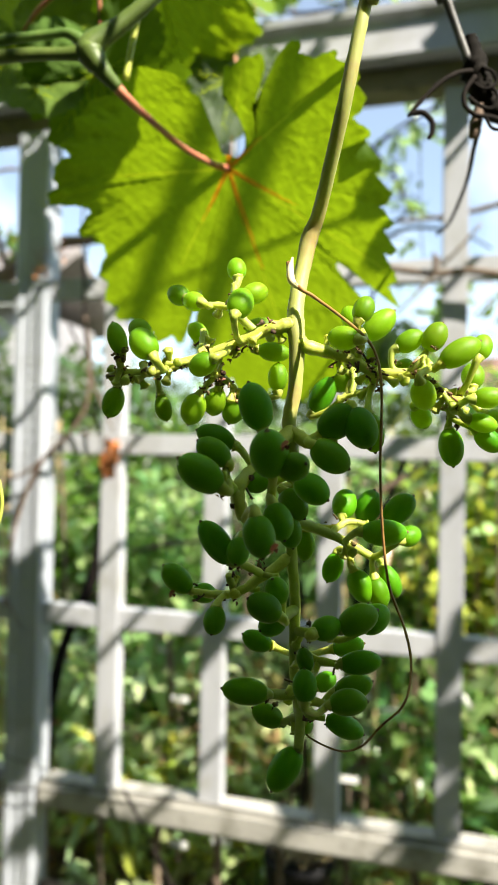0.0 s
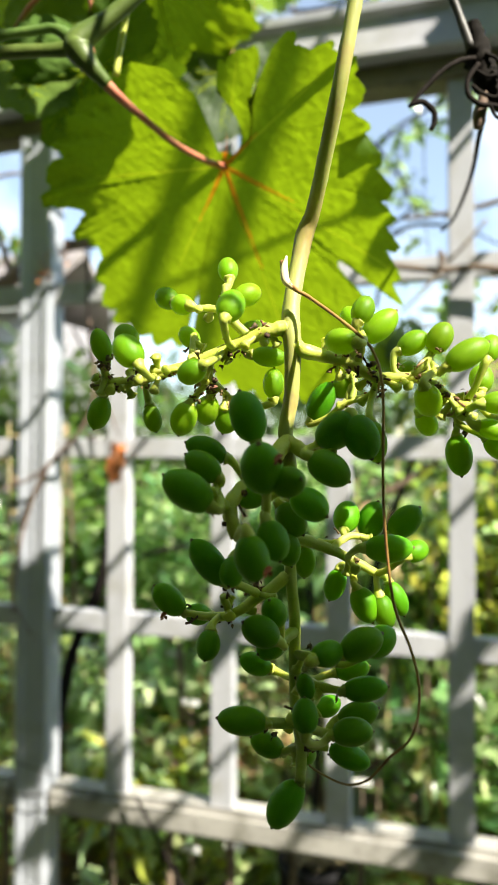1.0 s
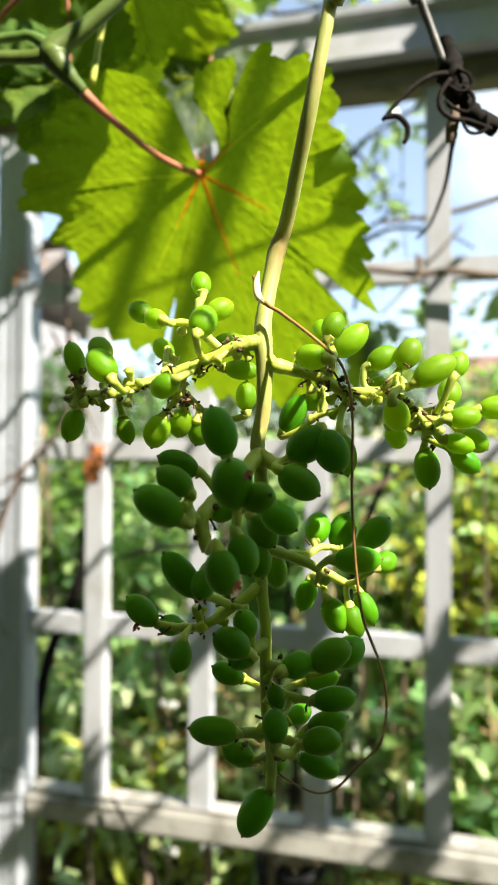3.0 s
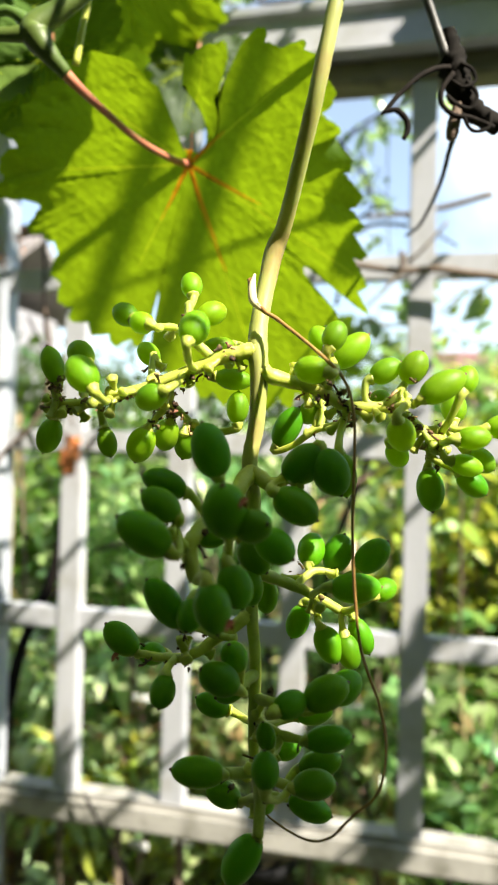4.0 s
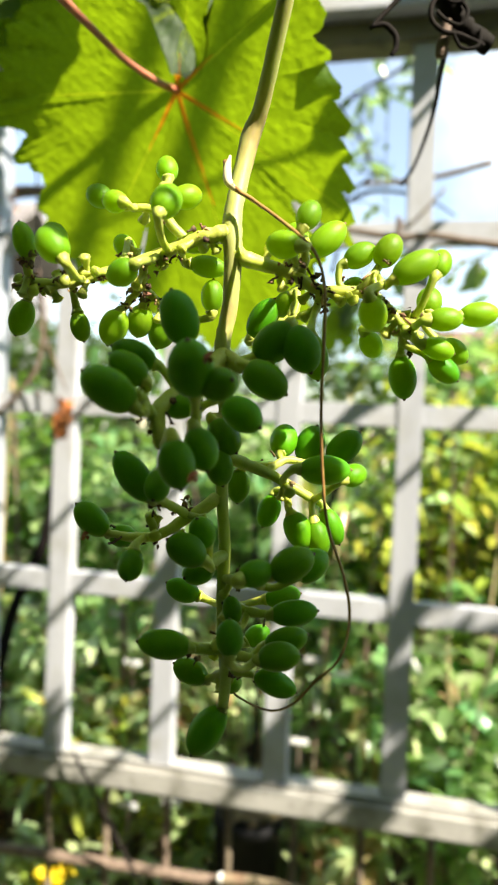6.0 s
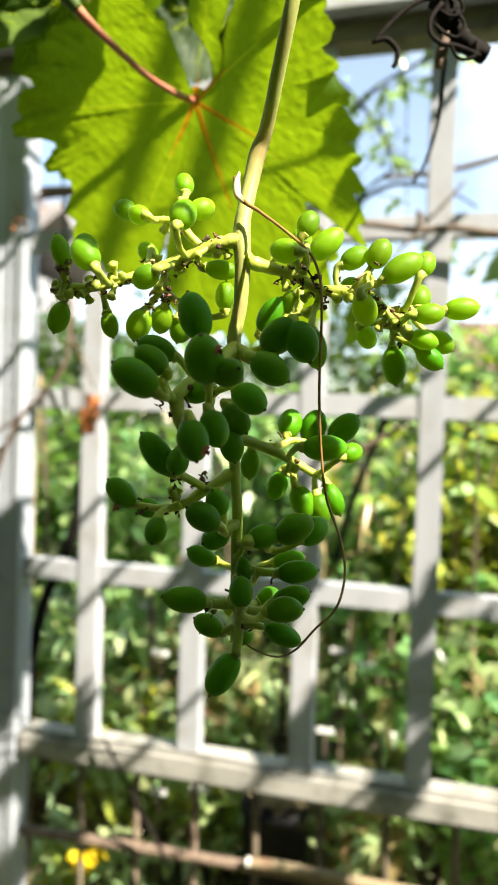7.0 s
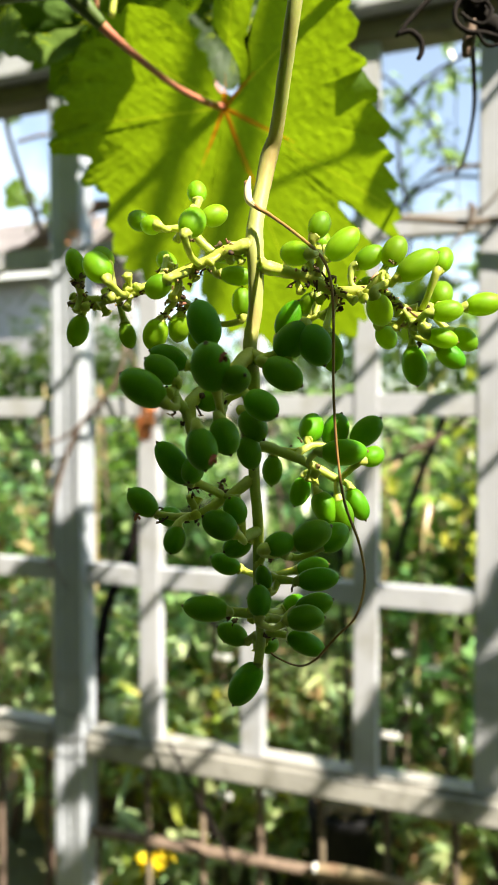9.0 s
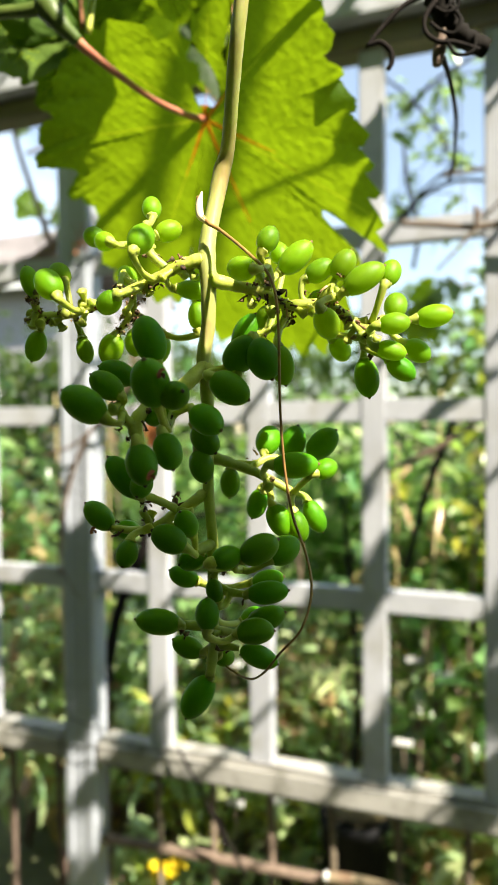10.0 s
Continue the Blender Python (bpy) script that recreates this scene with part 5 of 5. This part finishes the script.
limb("side_stem", [(-23.2, -4.4, -14.9, 0.9), (-22.9, -3.4, -15.3, 1.07), (-21.6, 1.3, -17.0, 1.1), (-19.5, 6.1, -20.1, 1.0)])
limb("side_stem", [(-50.0, -14.8, -16.1, 0.98), (-49.9, -15.5, -15.2, 1.16), (-49.7, -17.9, -12.3, 1.1), (-48.7, -18.7, -10.0, 1.0)])
limb("side_stem", [(-49.1, -13.5, -16.4, 0.98), (-49.8, -12.8, -16.8, 1.16), (-53.5, -9.5, -19.0, 1.1)])
limb("side_stem", [(1.7, -0.8, -6.0, 2.05), (2.7, -0.8, -6.4, 2.42), (6.0, -0.6, -7.6, 2.2), (12.4, 1.2, -9.3, 1.8), (18.9, 2.0, -11.5, 1.7), (25.4, 2.8, -15.2, 1.6), (35.0, 4.4, -15.2, 1.5), (40.5, 5.0, -17.2, 1.4), (46.0, 6.6, -21.8, 1.3), (50.6, 5.8, -23.8, 1.2)])
limb("side_stem", [(19.7, 2.2, -11.8, 1.15), (20.0, 2.0, -10.7, 1.36), (21.0, 1.5, -7.0, 1.2), (20.9, -0.7, -2.4, 1.0)])
limb("side_stem", [(35.0, 4.4, -15.2, 1.07), (35.8, 4.1, -14.5, 1.26), (38.2, 3.2, -12.2, 1.2), (40.5, 3.8, -8.6, 1.0)])
limb("side_stem", [(36.5, 4.9, -15.5, 0.98), (37.3, 4.2, -15.3, 1.16), (42.2, 0.2, -14.2, 1.1)])
limb("side_stem", [(46.8, 6.8, -22.6, 0.98), (46.9, 7.4, -23.5, 1.16), (47.5, 10.3, -28.1, 1.1)])
limb("side_stem", [(25.4, 2.8, -15.2, 1.07), (25.1, 3.7, -15.8, 1.26), (23.0, 9.5, -19.6, 1.2), (15.5, 13.7, -20.9, 1.0)])
limb("side_stem", [(49.1, 6.4, -23.1, 0.98), (49.3, 7.4, -22.7, 1.16), (51.6, 18.4, -18.5, 1.0)])
limb("side_stem", [(0.4, -0.6, -33.3, 1.8), (1.3, -1.2, -33.7, 2.13), (7.0, -4.9, -36.6, 1.9), (12.5, -7.6, -33.3, 1.5)])
limb("side_stem", [(0.0, -0.7, -33.3, 1.97), (-0.2, -1.7, -33.8, 2.33), (-2.5, -15.7, -41.2, 2.1), (-6.3, -27.0, -46.8, 2.0), (-7.5, -30.4, -51.7, 2.0), (-5.4, -30.7, -58.1, 1.7)])
limb("side_stem", [(-7.5, -30.4, -51.7, 1.31), (-7.9, -31.1, -50.9, 1.55), (-9.7, -34.2, -47.2, 1.4), (-9.5, -33.2, -43.4, 1.2)])
limb("side_stem", [(-3.3, -15.9, -41.2, 1.23), (-2.9, -16.7, -41.8, 1.46), (0.3, -23.1, -46.9, 1.3), (1.3, -27.9, -52.4, 1.1)])
limb("side_stem", [(1.1, 1.3, -60.9, 1.64), (2.0, 1.8, -61.2, 1.94), (8.4, 5.4, -63.6, 1.6), (16.4, 8.7, -67.4, 1.4), (24.5, 12.1, -72.3, 1.2)])
limb("side_stem", [(11.7, 6.3, -64.9, 0.98), (12.2, 7.1, -64.5, 1.16), (15.8, 12.6, -61.6, 1.1), (20.5, 16.0, -61.9, 1.0)])
limb("side_stem", [(16.4, 8.7, -67.4, 0.98), (16.7, 8.8, -68.5, 1.16), (18.0, 9.3, -73.8, 1.0)])
limb("side_stem", [(1.4, -1.5, -71.5, 1.56), (0.6, -2.0, -72.1, 1.84), (-5.7, -6.5, -76.9, 1.6), (-13.2, -9.5, -81.9, 1.4), (-20.9, -9.5, -83.2, 1.2), (-27.9, -9.4, -82.6, 1.0)])
limb("side_stem", [(-5.7, -6.5, -76.9, 1.07), (-6.1, -7.4, -76.5, 1.26), (-9.9, -15.0, -72.7, 1.2), (-12.0, -18.7, -71.3, 1.1)])
limb("side_stem", [(-14.0, -9.7, -82.2, 0.98), (-14.1, -10.4, -81.3, 1.16), (-14.7, -14.2, -76.2, 1.1)])
limb("side_stem", [(3.0, -2.8, -87.2, 1.39), (2.6, -3.8, -87.4, 1.65), (0.2, -9.8, -88.8, 1.4)])
limb("side_stem", [(2.9, -1.7, -94.0, 1.23), (3.6, -2.5, -93.8, 1.46), (9.8, -9.2, -92.2, 1.3), (15.4, -9.7, -93.1, 1.1)])
limb("side_stem", [(3.2, -2.5, -99.4, 1.23), (4.0, -3.2, -99.5, 1.46), (10.5, -8.8, -100.0, 1.3), (17.8, -12.0, -99.7, 1.0)])
limb("side_stem", [(4.3, -6.1, -111.7, 1.31), (3.6, -7.0, -111.5, 1.55), (-1.8, -14.1, -109.6, 1.4)])
limb("side_stem", [(4.7, -6.0, -112.5, 1.23), (5.6, -6.6, -112.4, 1.46), (15.3, -13.5, -110.9, 1.2)])
limb("side_stem", [(6.1, -9.7, -115.7, 1.15), (7.1, -9.4, -115.9, 1.36), (13.5, -7.6, -116.9, 1.0)])
limb("side_stem", [(6.4, -10.6, -116.1, 1.07), (5.6, -10.0, -116.6, 1.26), (0.4, -6.0, -120.2, 1.0)])
limb("tendril", [(-1.5, 0.4, 19.2, 1.0), (-0.1, -2.2, 13.4, 1.1), (3.7, -4.2, 9.5, 0.7), (8.6, -5.4, 6.2, 0.55), (21.1, -13.1, -4.3, 0.48), (26.6, -14.5, -10.8, 0.42), (29.0, -15.7, -21.5, 0.4), (28.9, -14.2, -45.3, 0.4), (29.9, -13.6, -63.3, 0.4), (31.7, -11.7, -77.0, 0.4), (36.2, -13.4, -88.1, 0.38), (38.2, -16.8, -97.1, 0.38), (36.8, -22.2, -105.3, 0.35), (31.2, -21.5, -111.8, 0.35), (25.3, -19.9, -118.9, 0.33), (18.3, -12.4, -123.8, 0.3), (8.8, -3.6, -124.9, 0.3), (3.5, -2.0, -122.2, 0.3), (-7.5, -5.0, -121.8, 0.3)], M_TENDRIL, 7, "thin dry reddish tendril")
BRANCHES.pop()


def berry_shape(seed):
    """A pointed oval berry from z = 0 at the stalk to z = 1 at the tip, half a unit in radius, ending in a small nub."""
    rng = np.random.default_rng(seed)
    rings, sides = 16, 22
    v, f = [], []
    bias = rng.normal(size=2) * 0.015
    for i in range(rings + 1):
        s = i / rings
        z = 0.5 - 0.5 * math.cos(math.pi * s)
        r = 0.5 * math.sin(math.pi * s) ** (0.86 + 0.2 * z) * (1 + 0.06 * (0.5 - z))
        if i == 0:
            r = 0.10
        if i == rings:
            r, z = 0.030, 1.035
        if i == rings - 1:
            r, z = 0.075, 0.988
        for k in range(sides):
            a = 2 * math.pi * k / sides
            w = 1 + 0.018 * noise.noise(Vector((math.cos(a) * 1.3, math.sin(a) * 1.3, z * 2 + seed)))
            v.append((r * w * math.cos(a) + bias[0] * math.sin(math.pi * s), r * w * math.sin(a) + bias[1] * math.sin(math.pi * s), z))
    for i in range(rings):
        for k in range(sides):
            m = (k + 1) % sides
            f.append((i * sides + k, i * sides + m, (i + 1) * sides + m, (i + 1) * sides + k))
    f.append(tuple(reversed(range(sides))))
    f.append(tuple(rings * sides + k for k in range(sides)))
    me = mesh_of("berry", v, f, M_BERRY_SUNLIT if seed > 3 else M_BERRY)
    me.materials.append(M_TIP)
    for p in me.polygons:
        if min(me.vertices[i].co.z for i in p.vertices) > 0.975:
            p.material_index = 1
    return me


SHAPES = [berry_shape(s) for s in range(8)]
COUNT = []


def berry(base, tip, width):
    """One berry and its short stalk, which joins the nearest stem a little nearer the root."""
    a, b = HUB + Vector(base) / 1000, HUB + Vector(tip) / 1000
    z = (b - a).normalized()
    x = z.orthogonal().normalized()
    x.rotate(Matrix.Rotation(len(COUNT) * 2.4, 3, z))
    m = Matrix((x, z.cross(x), z)).transposed().to_4x4()
    m.translation = a
    m = m @ Matrix.Diagonal((width / 1000, width / 1000, (b - a).length, 1))
    # upper berries take the paler skin that imitates sunlight
    sun_tinted = base[2] > -24 or (base[2] > -30 and width < 7.6)
    ob = part("berry", SHAPES[len(COUNT) % 4 + 4 * sun_tinted], cluster, "upper berry with sunlight in its pale colour" if sun_tinted else "", basis=m)
    COUNT.append(ob)
    near = None
    for rows in BRANCHES[1:]:
        for q in rows:
            d = (Vector(q[:3]) - a).length + 0.35 * max(0, (Vector(q[:3]) - a).dot(z))
            if near is None or d < near[0]:
                near = (d, Vector(q[:3]), q[3])
    root = near[1]
    if (root - a).length > 0.0008:
        bend = a - z * min(0.004, 0.5 * (root - a).length)
        mid = 0.5 * (bend + root) + Vector((0, 0, -0.0006))
        part("berry_stalk", tube("berry_stalk", [(*root, 0.0012), (*mid, 0.00095), (*(0.4 * bend + 0.6 * a), 0.0012), (*(a + z * 0.0004), 0.0019)], M_STALK, 8, 4, 0.05, len(COUNT)), ob)


berry((-18.1, 0.6, 15.2), (-20.1, 4.4, 22.2), 6.2)
berry((-15.4, -1.9, 8.4), (-9.4, 3.8, 12.0), 6.8)
berry((-11.7, -22.3, -1.0), (-11.0, -15.9, 6.9), 7.8)
berry((-32.4, -6.7, 7.6), (-39.4, -3.2, 11.1), 6.5)
berry((-25.4, -12.4, 4.9), (-32.0, -8.6, 6.9), 6.0)
berry((-48.3, -18.7, -11.1), (-51.2, -19.7, -1.5), 5.9)
berry((-34.3, -27.6, -13.2), (-41.0, -25.5, -5.3), 8.1)
berry((-44.9, -8.6, -4.6), (-51.4, -4.5, 1.0), 7.2)
berry((-54.3, -8.9, -20.2), (-57.3, -9.5, -29.8), 6.9)
berry((-41.7, -3.9, -22.4), (-39.7, -3.2, -30.5), 5.5)
berry((-28.0, -5.8, -22.1), (-31.9, -4.8, -31.6), 7.8)
berry((-18.6, -20.1, -13.1), (-26.6, -16.8, -16.2), 6.9)
berry((-35.0, 18.3, -1.4), (-40.9, 19.4, 4.7), 6.5)
berry((-13.2, 29.8, 5.5), (-23.4, 27.0, 4.1), 6.6)
berry((-12.7, 6.8, -6.7), (-2.5, 9.6, -7.8), 6.3)
berry((-6.8, 9.6, -19.9), (-6.5, 9.5, -10.7), 6.5)
berry((-19.7, 9.4, -20.4), (-23.3, 10.6, -30.6), 8.2)
berry((-23.9, 0.6, -19.8), (-27.0, 4.4, -28.1), 7.3)
berry((-1.2, -29.1, -33.9), (-5.1, -30.4, -21.3), 9.0)
berry((20.9, -5.4, -0.9), (23.9, -3.1, 6.6), 6.4)
berry((15.3, 31.6, 4.7), (11.4, 35.6, 11.8), 6.9)
berry((20.3, 13.8, -2.6), (29.7, 16.2, 6.3), 8.0)
berry((22.2, -16.0, -8.1), (13.5, -13.2, -6.5), 7.0)
berry((31.4, 4.6, -7.7), (39.1, 6.6, -2.8), 6.6)
berry((40.4, 3.9, -8.6), (44.9, 5.0, -0.2), 7.1)
berry((44.6, -2.8, -13.6), (55.4, 0.1, -6.7), 7.5)
berry((54.9, 3.7, -11.1), (57.1, 7.6, -4.0), 6.4)
berry((31.4, 7.9, -14.7), (35.4, 12.4, -10.9), 5.4)
berry((39.0, -7.5, -19.0), (40.9, -1.2, -26.3), 7.4)
berry((36.9, 14.8, -24.8), (39.9, 20.3, -30.7), 6.5)
berry((54.1, 24.2, -17.8), (54.3, 29.9, -9.9), 7.4)
berry((53.6, -0.2, -23.5), (62.3, 2.2, -22.5), 6.2)
berry((52.5, 3.2, -29.0), (60.7, 5.5, -31.3), 5.7)
berry((54.9, 8.8, -32.1), (62.2, 10.9, -37.9), 6.5)
berry((57.8, 20.8, -26.5), (65.2, 23.0, -31.5), 6.8)
berry((62.1, 14.5, -20.1), (72.6, 17.4, -18.4), 6.9)
berry((47.0, 12.1, -31.4), (48.5, 12.8, -43.2), 7.6)
berry((3.6, 17.5, -26.3), (9.8, 18.9, -14.6), 7.9)
berry((15.6, 17.6, -13.4), (9.9, 22.4, -18.3), 6.8)
berry((10.9, -8.9, -34.1), (20.9, -11.4, -26.7), 9.7)
berry((20.3, -10.7, -26.9), (25.6, -10.8, -38.3), 9.5)
berry((23.9, -0.3, -27.6), (26.0, 0.5, -39.4), 7.4)
berry((10.5, -19.2, -37.6), (20.5, -16.3, -44.2), 8.7)
berry((-10.7, -24.0, -38.4), (-20.9, -26.9, -34.1), 6.9)
berry((-8.6, -35.4, -43.1), (-16.6, -37.8, -37.2), 7.1)
berry((-6.8, -46.7, -49.2), (-17.3, -49.7, -42.0), 8.7)
berry((4.2, -39.4, -45.8), (4.5, -46.6, -34.8), 10.0)
berry((6.2, -39.0, -44.2), (13.9, -44.6, -42.7), 7.3)
berry((7.6, -25.5, -46.9), (16.5, -26.8, -52.5), 8.1)
berry((-0.5, -6.6, -51.3), (6.4, -7.2, -59.4), 8.0)
berry((-0.8, -22.0, -46.6), (-6.2, -27.3, -49.6), 6.2)
berry((1.4, -44.9, -55.7), (4.0, -45.8, -66.1), 8.1)
berry((-11.5, -21.1, -71.4), (-20.3, -23.7, -60.0), 7.9)
berry((-8.7, -22.6, -64.4), (-8.4, -28.4, -70.8), 6.5)
berry((3.2, -34.9, -53.3), (7.1, -36.5, -62.6), 7.7)
berry((0.9, -7.7, -58.2), (3.0, -6.9, -68.3), 7.4)
berry((2.7, 13.6, -65.2), (2.2, 13.7, -74.9), 6.7)
berry((-28.6, -8.5, -82.8), (-36.6, -10.9, -75.1), 7.6)
berry((-23.4, -1.1, -84.7), (-27.9, -8.0, -83.2), 6.4)
berry((-17.1, -17.1, -85.1), (-17.0, -22.1, -92.0), 6.5)
berry((0.9, -12.2, -83.2), (-0.7, -17.2, -75.9), 6.8)
berry((2.4, -20.3, -85.7), (-5.7, -24.8, -80.4), 8.1)
berry((-1.5, 2.2, -91.2), (-7.2, -5.0, -94.0), 7.3)
berry((-6.4, 7.0, -101.5), (-15.4, 4.5, -97.8), 6.6)
berry((14.4, 13.0, -59.9), (15.1, 20.1, -52.0), 8.1)
berry((20.2, 18.9, -62.4), (23.9, 19.7, -51.4), 8.5)
berry((27.9, 18.2, -61.3), (36.3, 20.4, -52.9), 8.4)
berry((22.4, -1.8, -63.1), (35.5, 1.8, -62.7), 8.0)
berry((33.5, 4.9, -65.7), (38.4, 11.1, -63.4), 6.3)
berry((13.1, 14.5, -71.9), (9.9, 13.8, -81.3), 6.6)
berry((19.1, 6.8, -75.8), (23.6, 8.2, -85.7), 7.7)
berry((25.4, 8.8, -77.7), (28.4, 9.9, -87.4), 6.7)
berry((27.1, 18.4, -75.6), (31.8, 19.9, -85.7), 6.6)
berry((12.9, -25.4, -88.3), (18.9, -19.1, -86.4), 6.7)
berry((19.0, -19.6, -88.1), (29.0, -17.0, -82.5), 8.2)
berry((24.0, -10.1, -89.7), (30.5, -3.2, -84.7), 8.1)
berry((13.6, 3.6, -99.8), (23.0, 6.2, -97.8), 6.3)
berry((18.4, -13.5, -99.2), (29.8, -10.4, -97.9), 6.7)
berry((16.1, -7.0, -109.5), (26.7, -4.2, -105.9), 7.2)
berry((15.9, -15.6, -110.2), (26.3, -12.8, -109.1), 7.5)
berry((13.9, -7.6, -117.0), (24.4, -4.6, -121.4), 6.6)
berry((9.4, -14.2, -102.2), (7.9, -14.7, -95.2), 4.9)
berry((10.8, -24.3, -107.3), (10.2, -23.2, -98.6), 6.7)
berry((7.1, 11.3, -114.4), (12.6, 17.0, -112.0), 6.3)
berry((-1.5, -16.0, -108.9), (-14.3, -19.6, -107.6), 7.7)
berry((0.1, -4.8, -120.8), (-8.5, -7.3, -116.5), 6.8)
berry((5.0, -4.3, -120.6), (6.5, 3.0, -123.9), 6.2)
berry((7.2, -14.3, -124.1), (-0.0, -16.0, -136.2), 8.4)


def withered(n, seed, mat, only=()):
    """Dried flower parts and aborted berries caught on the side stems."""
    rng = np.random.default_rng(seed)
    tubes, spots = [], []
    for k in range(n):
        rows = BRANCHES[int(rng.choice(only or (2, 10)))] if only or rng.random() > 0.6 else BRANCHES[int(rng.integers(2, len(BRANCHES)))]
        q = rows[int(rng.integers(len(rows) // 3, len(rows)))]
        p = np.array(q[:3]) + rng.normal(size=3) * 0.0012
        d = rng.normal(size=3)
        d[2] -= 0.5
        d /= np.linalg.norm(d)
        l = rng.uniform(0.001, 0.0036)
        e = p + d * l
        tubes.append([(*p, 0.0004), (*(p + d * l * 0.6 + rng.normal(size=3) * 0.0005), 0.0003), (*e, 0.0004 + 0.0006 * (rng.random() < 0.55))])
        for j in range(2):
            spots.append(e + rng.normal(size=3) * 0.0005)
    part("flower_residue", joined_tubes("flower_residue", tubes, mat, 5, 2), cluster, "tiny dried flower remains", "stuff")
    part("flower_residue", blades("flower_residue", spots, mat, 0.0014, 0.0008, seed + 1), cluster, kind="stuff")


withered(170, 3, M_WITHER)
withered(45, 17, M_HUSK, (2, 6, 7, 8, 9, 10, 12))


def bare_stalk(rows, seed):
    """A short knobbly stalk that has lost its berry."""
    rng = np.random.default_rng(seed)
    q = rows[int(rng.uniform(0.25, 0.95) * (len(rows) - 1))]
    d = Vector(rng.normal(size=3))
    d.z -= 0.7
    d.normalize()
    p, l = Vector(q[:3]), rng.uniform(0.0035, 0.0065)
    pts = [(*p, 0.0010), (*(p + d * l * 0.5), 0.0009), (*(p + d * l * 0.8), 0.0012), (*(p + d * l), 0.0016), (*(p + d * l * 1.12), 0.0006)]
    part("bare_stalk", tube("bare_stalk", pts, M_STALK, 9, 3, 0.10, seed), cluster)


for k in range(46):
    bare_stalk(BRANCHES[2 + (k * 7) % (len(BRANCHES) - 2)], 900 + k)
for k in range(30):
    bare_stalk(BRANCHES[2 if k % 2 else 10], 1100 + k)
part("bract", tube("bract", [(-0.0233, 0.2197, 1.6206, 0.0003), (-0.0237, 0.2186, 1.6167, 0.0011), (-0.0229, 0.2174, 1.6127, 0.0012), (-0.0202, 0.2161, 1.6101, 0.0007)], M_BRACT, 9, 5), cluster, "pale papery bract")
for spot in ((-0.0557, 0.2072, 1.5169), (-0.0152, 0.1702, 1.5371), (-0.0137, 0.1732, 1.5618)):
    part("dried_petal", blades("dried_petal", [spot, tuple(v + 0.0008 for v in spot), tuple(v - 0.0006 for v in spot)], M_ORANGE, 0.0026, 0.0022, 7), cluster, "dried orange petal")
